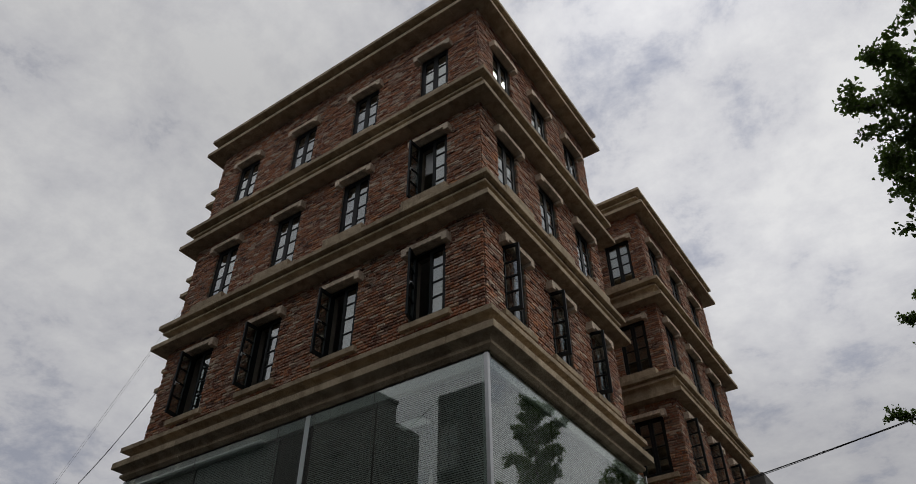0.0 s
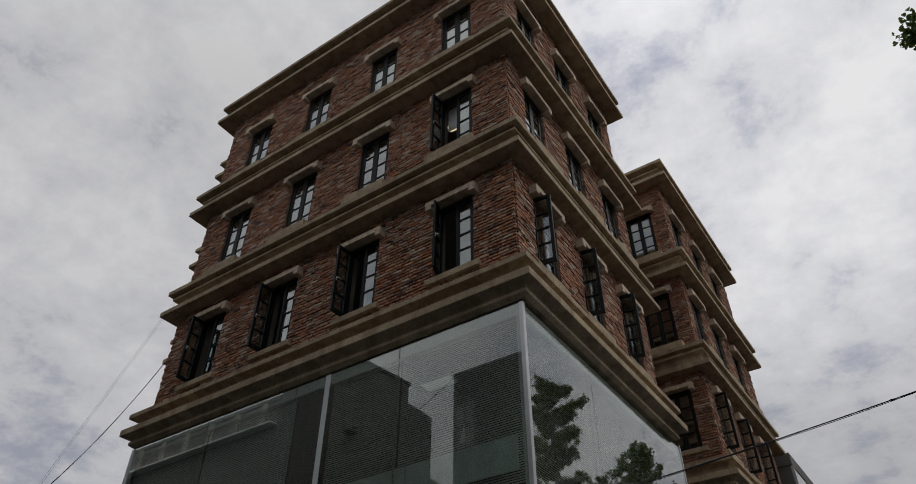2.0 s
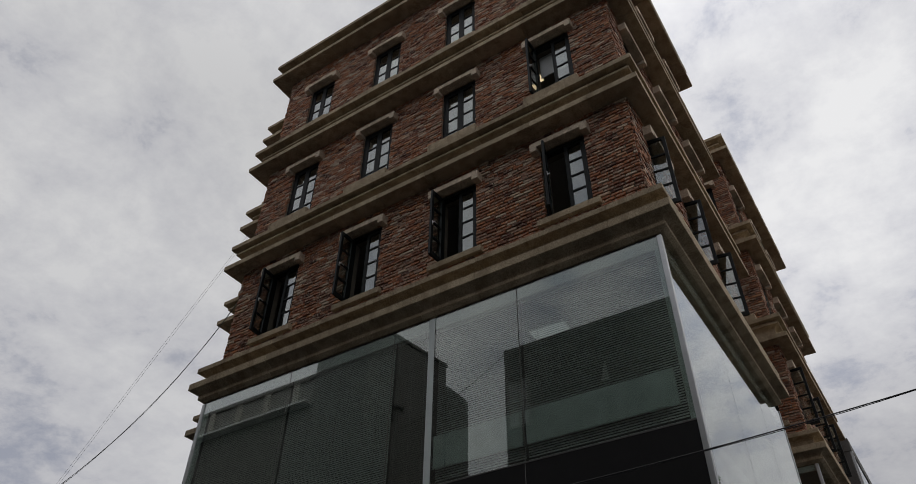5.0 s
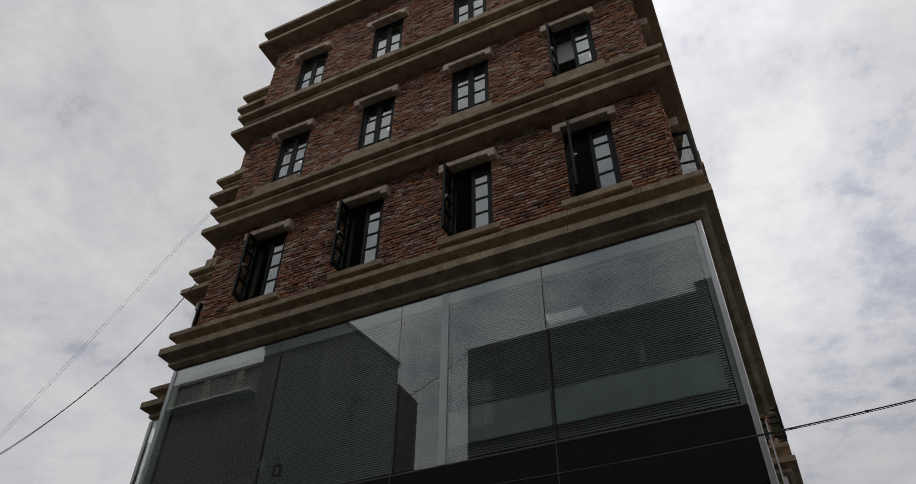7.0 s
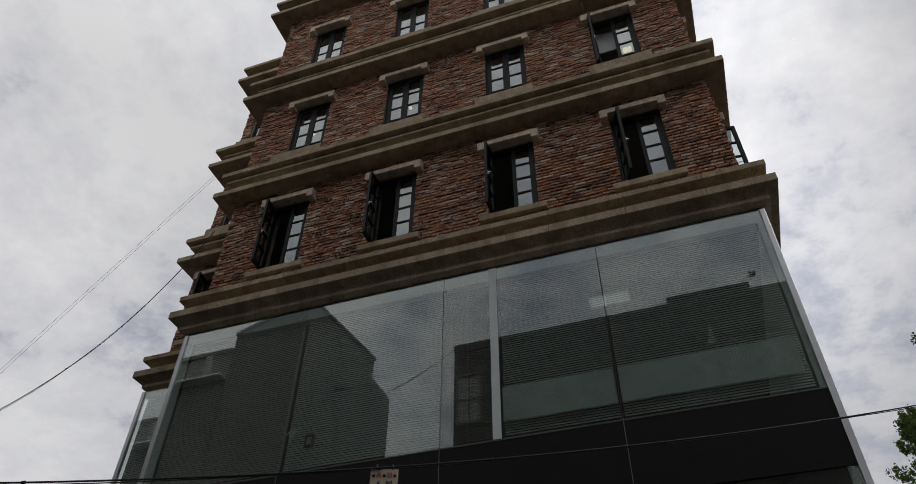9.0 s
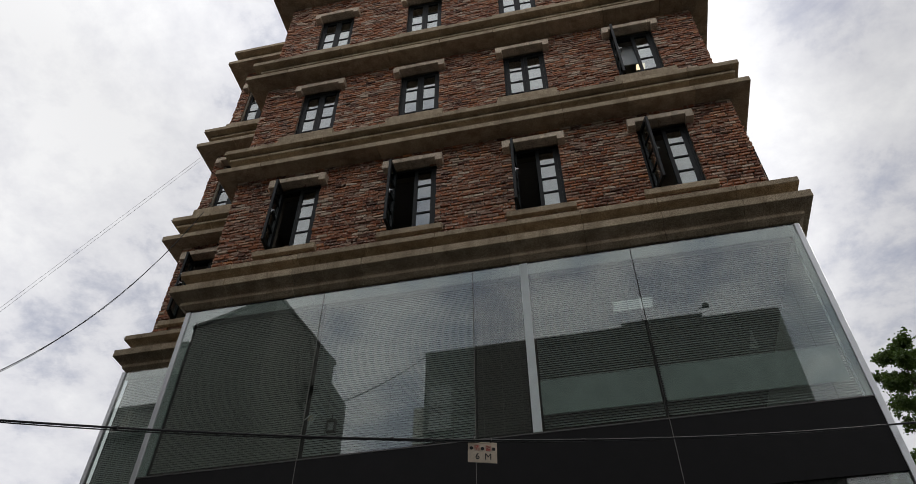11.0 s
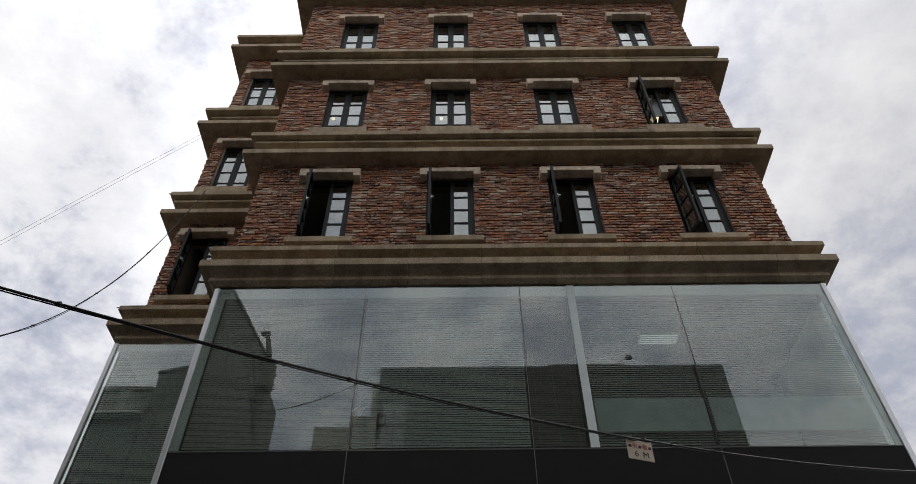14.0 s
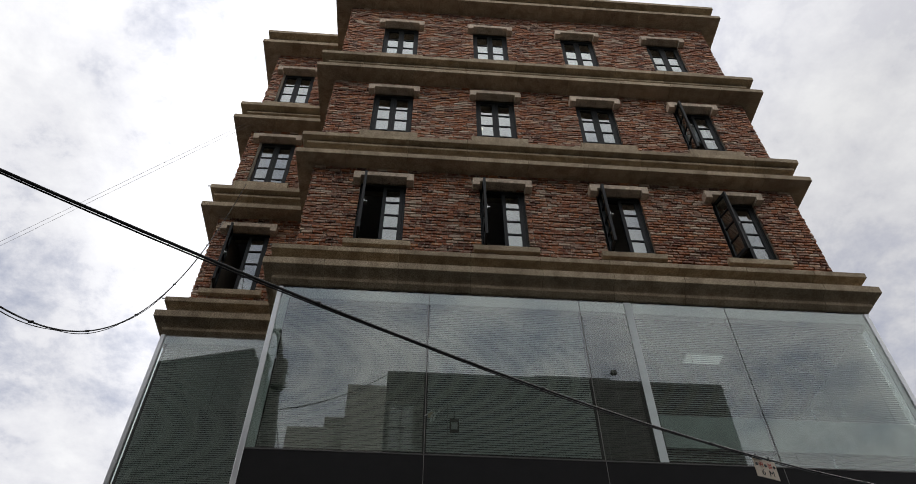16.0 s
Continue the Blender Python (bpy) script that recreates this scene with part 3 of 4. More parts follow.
def glazed_storey():
    g = thing("glazed_storey", "projecting glass storey with silicone joints and steel corner trims", "curtain wall", (-7.2, 10.7, -2))
    xs = (GX0, *SEAMS, GX1)
    for a, b in zip(xs, xs[1:]):
        p = part("pane", boxes((a + 0.006, b - 0.006, GY, GY + 0.012, GZ0, GZ1)), GLAZING, g, "greenish reflective glass pane")
        p.visible_shadow = False
        part("joint", boxes((b - 0.004, b + 0.004, GY + 0.002, GY + 0.014, GZ0, GZ1)) if b < GX1 else boxes((a - 0.003, a + 0.003, GY + 0.002, GY + 0.014, GZ0, GZ1)), RENDERWALL, g, "grey silicone joint")
        part("panel", boxes((a + 0.004, b - 0.004, GY - 0.004, GY + 0.02, 4.23, GZ0 - 0.02)), BLACK, g, "matt black fascia panel", bevel=0.002)
    ys = (GY + 0.02, 10.05, 12.1, 14.0)
    for a, b in zip(ys, ys[1:]):
        p = part("pane", boxes((GX1 - 0.012, GX1, a + 0.006, b - 0.006, 3.0, GZ1 + 0.02)), GLAZING, g, "greenish reflective glass pane")
        p.visible_shadow = False
    part("corner_trim", bevelled(boxes((GX1 - 0.05, GX1 + 0.02, GY - 0.02, GY + 0.05, 0.0, GZ1)), 0.006), STEEL, g, "brushed steel corner trim")
    part("corner_trim", bevelled(boxes((GX0 - 0.02, GX0 + 0.05, GY - 0.02, GY + 0.05, -1.5, GZ1)), 0.006), STEEL, g, "brushed steel corner trim")
    part("corner_trim", bevelled(boxes((GX1 - 0.03, GX1 + 0.012, 13.99, 14.03, 0.0, GZ1 + 0.1)), 0.004), STEEL, g, "brushed steel edge trim")
    part("bottom_trim", boxes((GX0, GX1 - 0.05, GY - 0.008, GY + 0.02, GZ0 - 0.018, GZ0 - 0.002)), DARKWALL, g, "thin dark bottom trim")
    part("mullion", bevelled(boxes((-6.585, -6.475, GY - 0.012, GY - 0.001, GZ0, GZ1)), 0.003), RAIL, g, "pale grey-green mullion cover")
    # black strips under the stone: the gap's shade is put into their colour
    part("recess", boxes((GX0 - 0.01, GX1 + 0.01, GY + 0.03, GY + 0.06, GZ1 + 0.002, 7.868), (GX1 - 0.05, GX1 - 0.02, GY + 0.062, 13.95, GZ1 + 0.03, 7.868)), BLACK, g, "black strip under the stone, standing in for the gap's shade")
    part("header", boxes((GX0 + 0.06, GX1 - 0.06, GY + 0.016, GY + 0.04, GZ1 - 0.19, GZ1)), WHITE, g, "white header strip")
    part("header", boxes((GX1 - 0.05, GX1 - 0.02, GY + 0.06, 13.9, GZ1 - 0.19, GZ1)), WHITE, g, "white header strip")
    part("jamb", boxes((GX1 - 0.12, GX1 - 0.05, GY + 0.016, GY + 0.04, GZ0, GZ1 - 0.19)), RAIL, g, "pale grey-green jamb strip")
    part("jamb", boxes((GX0 + 0.05, GX0 + 0.16, GY + 0.016, GY + 0.04, GZ0, GZ1 - 0.19)), RAIL, g, "pale grey-green jamb strip")
    part("side_wall", boxes((GX0, GX0 + 0.05, GY + 0.06, 13.5, GZ0 - 0.1, GZ1)), DIMROOM, g, "end wall, room's dimness put into its colour")
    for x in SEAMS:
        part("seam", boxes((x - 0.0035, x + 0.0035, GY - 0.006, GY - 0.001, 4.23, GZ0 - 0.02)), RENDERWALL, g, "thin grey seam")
    # the room behind, its dimness put into near-black surfaces
    part("ceiling", boxes((GX0, GX1 - 0.03, GY + 0.16, 13.5, GZ1 - 0.1, GZ1 + 0.05)), DIMROOM, g, "ceiling, room's dimness put into its colour")
    part("back_wall", boxes((GX0, GX1 - 0.03, 12.9, 13.1, 4.0, GZ1 - 0.1)), DIMROOM, g, "inner wall, room's dimness put into its colour")
    part("floor", boxes((GX0, GX1 - 0.03, GY + 0.03, 13.5, 4.9, 5.05)), DIMROOM, g, "floor, room's dimness put into its colour")
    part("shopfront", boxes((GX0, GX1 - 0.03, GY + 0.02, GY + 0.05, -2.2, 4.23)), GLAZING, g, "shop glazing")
    part("ground_wall", boxes((GX0, GX1 - 0.05, GY + 0.6, GY + 0.8, -2.2, 4.9)), DIMROOM, g, "inner wall, room's dimness put into its colour")
    return g


glazed_storey()


def venetian_blind(x0, x1, z0, z1, y, tilt, at=None, mat=None):
    """A blind of thin slats with its headrail, bottom rail and ladder cords; at: a turn of the whole blind."""
    at = at or Matrix()
    b = thing("venetian_blind", "%s venetian blind, closed behind the glass" % ("olive-grey" if mat is OLIVE else "brownish grey") if mat else "pale grey venetian blind, lowered behind the glass", "blind", at @ Vector(((x0 + x1) / 2, y, z0)), "blinds behind the glass")
    n = int((z1 - z0 - 0.06) / 0.034)
    c, s = math.cos(radians(tilt)) * 0.0165, math.sin(radians(tilt)) * 0.0165
    verts, faces = [], []
    for k in range(n):
        z = z1 - 0.06 - k * 0.034
        i = len(verts)
        verts += [(x0, y - c, z - s), (x1, y - c, z - s), (x1, y, z + 0.002), (x0, y, z + 0.002), (x1, y + c, z + s), (x0, y + c, z + s)]
        faces += [(i, i + 1, i + 2, i + 3), (i + 3, i + 2, i + 4, i + 5)]
    part("slats", mesh_of("slats", verts, faces, mat or SLAT), None, b, "", at)["kind"] = "stuff"
    part("headrail", boxes((x0, x1, y - 0.02, y + 0.02, z1 - 0.04, z1)), SLAT, b, "", at)
    part("bottom_rail", boxes((x0, x1, y - 0.012, y + 0.012, z0, z0 + 0.015)), SLAT, b, "", at)
    for u in (0.12, 0.5, 0.88):
        x = x0 + (x1 - x0) * u
        part("cord", boxes((x - 0.002, x + 0.002, y - 0.021, y - 0.018, z0, z1)), RENDERWALL, b, "", at)
    return b


for a, b in ((GX0 + 0.165, -9.54), (-9.49, -7.29), (-6.45, -5.05), (-5.01, GX1 - 0.14)):
    venetian_blind(a, b, 5.15, GZ1 - 0.17, GY + 0.085, 74 if a < -10 else 71 if a < -9 else 60, None, OLIVE if a < -10 else None)
venetian_blind(-7.25, -6.61, 5.15, GZ1 - 0.17, GY + 0.085, 74, None, TAUPE)
for a, b in ((0.2, 2.1), (2.16, 4.15), (4.21, 5.4)):
    venetian_blind(a, b, 5.15, GZ1 - 0.16, 0.09, 58, frame_of(GX1, GY, 90))

def bent_slats(x, y, z):
    """Loose, kinked slats hanging out of a blind."""
    b = thing("broken_slats", "kinked white slats hanging loose from a damaged blind", "blind", (x, y, z))
    for k, (dx, dz, l) in enumerate(((0.0, 0.0, 0.16), (0.05, 0.02, 0.15), (-0.04, 0.03, 0.10))):
        a = Vector((x + dx + 0.05, y, z + dz + 0.05))
        pts = [a, a + Vector((-0.05, -0.006, -0.05)), a + Vector((-0.06 - 0.02 * k, -0.004, -l))]
        bm = bmesh.new()
        rows = [[bm.verts.new(p + Vector((w, 0.002 * q, 0))) for q, w in ((0, -0.011), (1, 0.0), (0, 0.011))] for p in pts]
        for r0, r1 in zip(rows, rows[1:]):
            for i in (0, 1):
                bm.faces.new((r0[i], r0[i + 1], r1[i + 1], r1[i]))
        part("slat", bm, WHITE, b)
    part("tape", boxes((x - 0.05, x + 0.02, y + 0.008, y + 0.011, z - 0.03, z + 0.05)), CREAM, b, "tan tape")


bent_slats(-9.43, 7.965, 5.71)


def slipped_slats(x, y, z, n):
    """A few short slat ends that have slipped out of line, in a wedge."""
    b = thing("slipped_slats", "short white slat ends slipped out of a blind", "blind", (x, y, z))
    for k in range(n):
        w = 0.075 * (1 - k / n) + 0.008
        part("slat", boxes((x - w, x + 0.25 * w, y - 0.003, y + 0.003, z + 0.034 * k, z + 0.034 * k + 0.016)), WHITE, b)


slipped_slats(-3.83, 7.965, 5.95, 8)
slipped_slats(-13.55, 9.52, 5.55, 5)


def lantern(x, y, z):
    b = thing("lantern", "small dark grey box lantern hanging inside the glass", "lamp", (x, y, z))
    w, d, h = 0.058, 0.03, 0.17
    part("frame", bevelled(boxes((x - w, x - w + 0.016, y - d, y + d, z, z + h), (x + w - 0.016, x + w, y - d, y + d, z, z + h), (x - w + 0.016, x + w - 0.016, y - d, y + d, z, z + 0.016), (x - w + 0.016, x + w - 0.016, y - d, y + d, z + h - 0.03, z + h)), 0.002), DARKWALL, b, "dark grey frame")
    part("pane", boxes((x - w + 0.014, x + w - 0.014, y - 0.004, y + 0.004, z + 0.014, z + h - 0.028)), PALE_PANE, b, "frosted pane")
    part("hanger", tube([(x, y, z + h), (x, y, z + h + 0.12)], 0.004), CABLE, b)


lantern(-9.14, 7.968, 5.48)

# ---- ground and the street's other side ----
def street(x):
    """Height of the sloping street."""
    return 0.13 * (max(-45.0, min(30.0, x)) - 2.3) + 0.15


def ground():
    xs = [-3000, -300, -100, -45] + list(range(-40, 31, 5)) + [100, 300, 3000]
    ys = [-3000, -200, -40, -5, 0, 5, 10, 40, 200, 3000]
    verts = [(x, y, street(x)) for y in ys for x in xs]
    n = len(xs)
    faces = [(j * n + i, j * n + i + 1, (j + 1) * n + i + 1, (j + 1) * n + i) for j in range(len(ys) - 1) for i in range(n - 1)]
    tagged(place(new("ground", mesh_of("ground", verts, faces, ASPHALT))), "sloping grey asphalt street", "ground", kind="structure")


ground()


def plain_building(name, label, x0, x1, y0, y1, top, mat, rows):
    """A neighbour across the street: walls, parapet and rows of windows towards the street."""
    b = thing(name, label, "building", ((x0 + x1) / 2, (y0 + y1) / 2, street(x0)))
    part("wall", boxes((x0, x1, y0, y1, -8, top - 0.3)), mat, b, bevel=0.02)
    part("parapet", boxes((x0 - 0.004, x1 + 0.004, y0 - 0.004, y1 + 0.004, top - 0.3, top)), mat, b, bevel=0.02)
    for z in rows:
        n = max(1, int((x1 - x0) / 2.6))
        for k in range(n):
            x = x0 + (k + 0.5) * (x1 - x0) / n
            w = part("window", boxes((x - 0.7, x + 0.7, y1 - 0.02, y1 + 0.03, z, z + 1.4)), FRAME, b, "dark aluminium window")
            part("pane", boxes((x - 0.64, x - 0.02, y1 + 0.031, y1 + 0.036, z + 0.06, z + 1.34)), PANE, w)
            part("pane", boxes((x + 0.02, x + 0.64, y1 + 0.031, y1 + 0.036, z + 0.06, z + 1.34)), PANE, w)
    return b


plain_building("apartment_block", "flat-roofed rendered block across the street", -10.43, -0.55, -12, -1.25, 13.5, DARKWALL, (3, 6))


def corner_window():
    """Grey-framed window at the end of the block across the street."""
    b = thing("corner_window", "grey-framed double window in the dark rendered front", "window", (-10.04, -1.23, 10.85))
    part("frame", boxes((-10.34, -10.28, -1.27, -1.19, 10.8, 12.4), (-9.64, -9.58, -1.27, -1.19, 10.8, 12.4), (-10.28, -9.64, -1.27, -1.19, 12.33, 12.4), (-10.28, -9.64, -1.27, -1.19, 10.8, 10.87), (-10.28, -9.64, -1.26, -1.2, 11.55, 11.59), (-9.98, -9.94, -1.255, -1.205, 10.87, 12.33)), RENDERWALL, b, "grey painted frame")
    # opaque pale panes: brightness of the sky seen through is put into the colour
    for x0, x1 in ((-10.28, -9.98), (-9.94, -9.64)):
        for z0, z1 in ((10.87, 11.55), (11.59, 12.33)):
            part("pane", boxes((x0, x1, -1.236, -1.23, z0, z1)), PALE_PANE, b, "pale pane, the sky seen through it put into its colour")


corner_window()


def slab(corners, z0, z1):
    """An upright prism over a plan of corners."""
    return sweep([[Vector((x, y, z)) for x, y in corners] for z in (z0, z1)])


def narrow_block():
    """A narrow block set at an angle to the street, with a lower part at its rear."""
    b = thing("narrow_block", "narrow dark rendered block with a lower rear part, across the street", "building", (-16.5, -2.7, -3))
    part("wall", slab([(-15.0, -0.25), (-18.35, -1.2), (-18.0, -5.2), (-14.48, -4.05)], -8, 15.65), DARKWALL, b, bevel=0.02)
    part("roof_edge", slab([(-14.96, -0.20), (-18.40, -1.16), (-18.04, -5.24), (-14.43, -4.10)], 15.65, 15.78), DARKWALL, b, "thin roof edge", bevel=0.01)
    part("rear_part", slab([(-14.47, -4.12), (-18.0, -5.26), (-17.9, -6.7), (-14.46, -5.55)], -8, 14.92), DARKWALL, b, "lower rear part", bevel=0.02)


narrow_block()


def roof_bits():
    """The rooms on the block's roof, with a floodlight and a rod at their edge."""
    h = thing("rooftop_house", "low dark rendered rooms on the flat roof of the block", "building", (-1.5, -11.4, 13.5))
    part("wall", boxes((-4.1, -0.7, -11.95, -10.85, 13.5, 20.9)), DARKWALL, h, bevel=0.02)
    part("roof_edge", boxes((-4.14, -0.66, -11.99, -10.81, 20.9, 21.02)), DARKWALL, h, "thin roof edge", bevel=0.01)
    f = thing("floodlight", "small floodlight on a bent bracket at the roof edge", "lamp", (-0.7, -10.8, 21.02))
    part("bracket", tube([(-0.95, -10.85, 21.02), (-0.8, -10.82, 21.2), (-0.5, -10.8, 21.32)], 0.014), CABLE, f)
    part("head", bevelled(boxes((-0.56, -0.3, -10.88, -10.7, 21.25, 21.45)), 0.015), DARKWALL, f)
    a = thing("roof_antenna", "thin dark rod antenna on the roof", "antenna", (-3.2, -10.9, 21.02))
    part("rod", tube([(-3.2, -10.9, 21.02), (-3.2, -10.9, 21.36)], 0.02), CABLE, a)


roof_bits()


def low_block():
    """A low block farther down the street: pale upper storey with pilasters over a ledge, dark below."""
    b = thing("low_block", "low block with a pale upper storey over a white ledge", "building", (-30, -9, street(-30)))
    part("wall", boxes((-42, -18.45, -18, -1.25, -8, 14.0)), DARKWALL, b, "dark rendered lower wall", bevel=0.02)
    part("upper_wall", boxes((-42, -18.45, -18, -1.3, 14.0, 15.05)), RENDERWALL, b, "grey rendered upper wall", bevel=0.02)
    part("roof_edge", boxes((-42, -18.42, -18, -1.22, 15.05, 15.2)), RENDERWALL, b, "plain roof edge", bevel=0.01)
    part("ledge", boxes((-42, -18.42, -1.28, -0.9, 13.94, 14.02)), WHITE, b, "white ledge", bevel=0.01)
    for k in range(12):
        part("pilaster", boxes((-19.4 - 1.5 * k, -19.15 - 1.5 * k, -1.3, -1.22, 14.03, 15.04)), PALEWALL, b)
    return b


low_block()
plain_building("far_block", "pale stepped housing block farther off", -17.6, -15.3, -32, -25, 27.2, PALEWALL, (6, 12, 18))
plain_building("far_block", "pale stepped housing block farther off", -15.3, -14.0, -33, -25, 28.0, PALEWALL, (6, 12, 18))
plain_building("far_block", "pale stepped housing block farther off", -14.0, -10.0, -32, -24.5, 30.3, PALEWALL, (6, 12, 18))


# ---- wings' glazed storeys and the annex ----
def shop_storey(name, label, x0, x1, y0, y1, top, sides):
    """A dark glazed base under a wing, with steel trims."""
    g = thing(name, label, "curtain wall", ((x0 + x1) / 2, (y0 + y1) / 2, -2))
    if "front" in sides:
        p = part("pane", boxes((x0, x1 - 0.02, y0, y0 + 0.012, 1.5, top)), GLAZING, g, "greenish reflective glass pane")
        p.visible_shadow = False
        part("header", boxes((x0 + 0.06, x1 - 0.06, y0 + 0.03, y0 + 0.06, top - 0.13, top)), WHITE, g, "white header strip")
        part("base", boxes((x0, x1, y0, y0 + 0.02, -4, 1.49)), BLACK, g, "matt black base panel")
    if "right" in sides:
        n = 3
        for k in range(n):
            a, b = y0 + (y1 - y0) * k / n, y0 + (y1 - y0) * (k + 1) / n
            p = part("pane", boxes((x1 - 0.012, x1, a + 0.03, b - 0.03, 1.5, top)), GLAZING, g, "greenish reflective glass pane")
            p.visible_shadow = False
            part("mullion", bevelled(boxes((x1 - 0.05, x1 + 0.02, b - 0.03, b + 0.03, 1.0, top)), 0.004), STEEL, g, "steel mullion")
    part("corner_trim", bevelled(boxes((x0 - 0.02, x0 + 0.05, y0 - 0.02, y0 + 0.05, -4, top)), 0.006), STEEL, g, "brushed steel corner trim")
    part("corner_trim", bevelled(boxes((x1 - 0.05, x1 + 0.02, y0 - 0.02, y0 + 0.05, -4, top)), 0.006), STEEL, g, "brushed steel corner trim")
    part("side_wall", boxes((x0 + 0.03, x0 + 0.1, y0 + 0.14, y1, -4, top)), DIMROOM, g, "end wall, room's dimness put into its colour")
    part("inner_wall", boxes((x0 + 0.3, x1 - 0.3, y0 + 2.0, y1 - 0.3, -4, top)), DIMROOM, g, "inner wall, room's dimness put into its colour")
    part("ceiling", boxes((x0 + 0.02, x1 - 0.02, y0 + 0.1, y1, top - 0.05, top + 0.02)), ROOM, g, "plain ceiling")
    return g


shop_storey("side_glazing", "glass storey under the set-back wing with blinds behind", -13.80, -11.78, 9.47, 16.9, 8.09, ("front",))
venetian_blind(-13.70, -11.80, 1.6, 7.96, 9.555, 73)
shop_storey("wing_glazing", "dark glazed storey under the rear wing", -6.9, -2.76, 17.13, 23.3, 8.07, ("front", "right"))


def annex():
    """The dark glazed box behind the rear wing."""
    b = thing("annex", "dark metal box with glazed flank behind the rear wing", "building", (-4.5, 27, -1))
    part("body", boxes((-7, -2.5, 24.0, 33, -2, 11.35)), DARKWALL, b, "dark grey metal body", bevel=0.02)
    part("fascia", boxes((-7.02, -2.44, 23.96, 33, 11.0, 11.4)), DARKWALL, b, "dark grey fascia", bevel=0.01)
    part("flank_glass", boxes((-2.49, -2.46, 24.15, 32.9, 0, 10.98)), PANE, b, "glazed flank")
    for y in (24.06, 27, 30, 32.95):
        part("mullion", boxes((-2.5, -2.43, y - 0.04, y + 0.04, 0, 11.0)), STEEL, b, "steel mullion")
    return b


annex()


# ---- rooms ----
def ceiling_panel(x0, x1, y0, y1, z):
    c = thing("ceiling_light", "white rectangular ceiling light panel, lit", "lamp", ((x0 + x1) / 2, (y0 + y1) / 2, z))
    part("frame", boxes((x0 - 0.02, x1 + 0.02, y0 - 0.02, y1 + 0.02, z, z + 0.06)), WHITE, c)
    part("diffuser", boxes((x0, x1, y0, y1, z - 0.006, z - 0.001)), LAMP, c, "glowing white diffuser")


ceiling_panel(-5.33, -4.77, 8.90, 9.12, 7.70)


def globe_lamp(x, y, z, r=0.038):
    c = thing("globe_lamp", "small warm globe lamp hanging inside a window", "lamp", (x, y, z), "globe lamps")
    bm = bmesh.new()
    bmesh.ops.create_uvsphere(bm, u_segments=16, v_segments=10, radius=r)
    for f in bm.faces:
        f.smooth = True
    part("globe", bm, WARMLAMP, c, "glowing warm glass", Matrix.Translation((x, y, z)))
    part("cord", tube([(x, y, z + r - 0.005), (x, y, max(z + 0.1, 13.88))], 0.006), CABLE, c)


for x, y, z in ((-10.83, 8.8, 13.74), (-8.5, 8.8, 13.70)):
    globe_lamp(x, y, z)


def square_lamp(x, y, z=13.86, r=0.085):
    c = thing("square_lamp", "small warm square ceiling lamp, lit", "lamp", (x, y, z), "square ceiling lamps")
    part("housing", bevelled(boxes((x - r - 0.012, x + r + 0.012, y - r - 0.012, y + r + 0.012, z, z + 0.03)), 0.004), WHITE, c)
    part("diffuser", boxes((x - r, x + r, y - r, y + r, z - 0.005, z - 0.001)), WARMLAMP, c, "glowing warm diffuser")


square_lamp(-4.77, 8.91)
square_lamp(-3.86, 8.97)


def roller_blind(x0, x1, y, z0, z1):
    c = thing("roller_blind", "white roller blind half lowered inside an open window", "blind", ((x0 + x1) / 2, y, z0))
    part("cloth", boxes((x0, x1, y - 0.002, y + 0.002, z0, z1)), WHITE, c)
    part("bar", boxes((x0, x1, y - 0.01, y + 0.01, z0 - 0.02, z0)), WHITE, c)


roller_blind(-4.45, -3.72, 8.33, 13.0, 13.88)


def film(x0, x1):
    f = thing("privacy_film", "pale frosted film strip on the inside of the glass", "film", ((x0 + x1) / 2, GY + 0.02, 5.45))
    part("strip", boxes((x0, x1, GY + 0.016, GY + 0.019, 5.35, 5.83)), FILM, f)


film(-6.45, -5.06)
film(-5.0, GX1 - 0.2)


# ---- overhead lines ----
def line_points(f, a, b, n=60):
    return [f(a + (b - a) * i / n) for i in range(n + 1)]


def main_run(x):
    s = x + 6.73
    return Vector((x, 5.31 + 0.65 * s - 0.01 * s * s, 3.58 + 0.2355 * s + 0.0099 * s * s - 0.00034 * s ** 3))


def overhead_cable(name, label, points, radius, wobble, seed, clips=0, mat=None):
    """A bundle of two strands, the second slack, held by ties."""
    rng = random.Random(seed)
    c = thing(name, label, "cable", points[len(points) // 2])
    part("strand", tube(points, radius, 8), mat or CABLE, c)
    if wobble:
        ph = rng.uniform(0, 6)
        slack = [p + Vector((0, 0.4 * radius, -abs(math.sin(i * 0.21 + ph)) * wobble - radius)) for i, p in enumerate(points)]
        part("strand", tube(slack, radius * 0.55, 6), CABLE, c, "thinner slack strand")
    for k in range(clips):
        i = int((k + 0.5) * len(points) / clips)
        p = points[i]
        part("tie", tube([p + Vector((-0.015, 0, 0)), p + Vector((0.015, 0, 0))], radius * 1.6, 8), CABLE, c, "black cable tie")
    return c


overhead_cable("overhead_cable", "thick black overhead cable bundle sagging across the street", line_points(main_run, -13.7, 6.0, 130), 0.0076, 0.009, 1, 14)


def drop_run(y):
    s = y - 9.45
    return Vector((-13.279 - 0.1957 * s, y, 12.311 + 2.8216 * s + 0.2825 * s * s + 0.0109 * s ** 3))


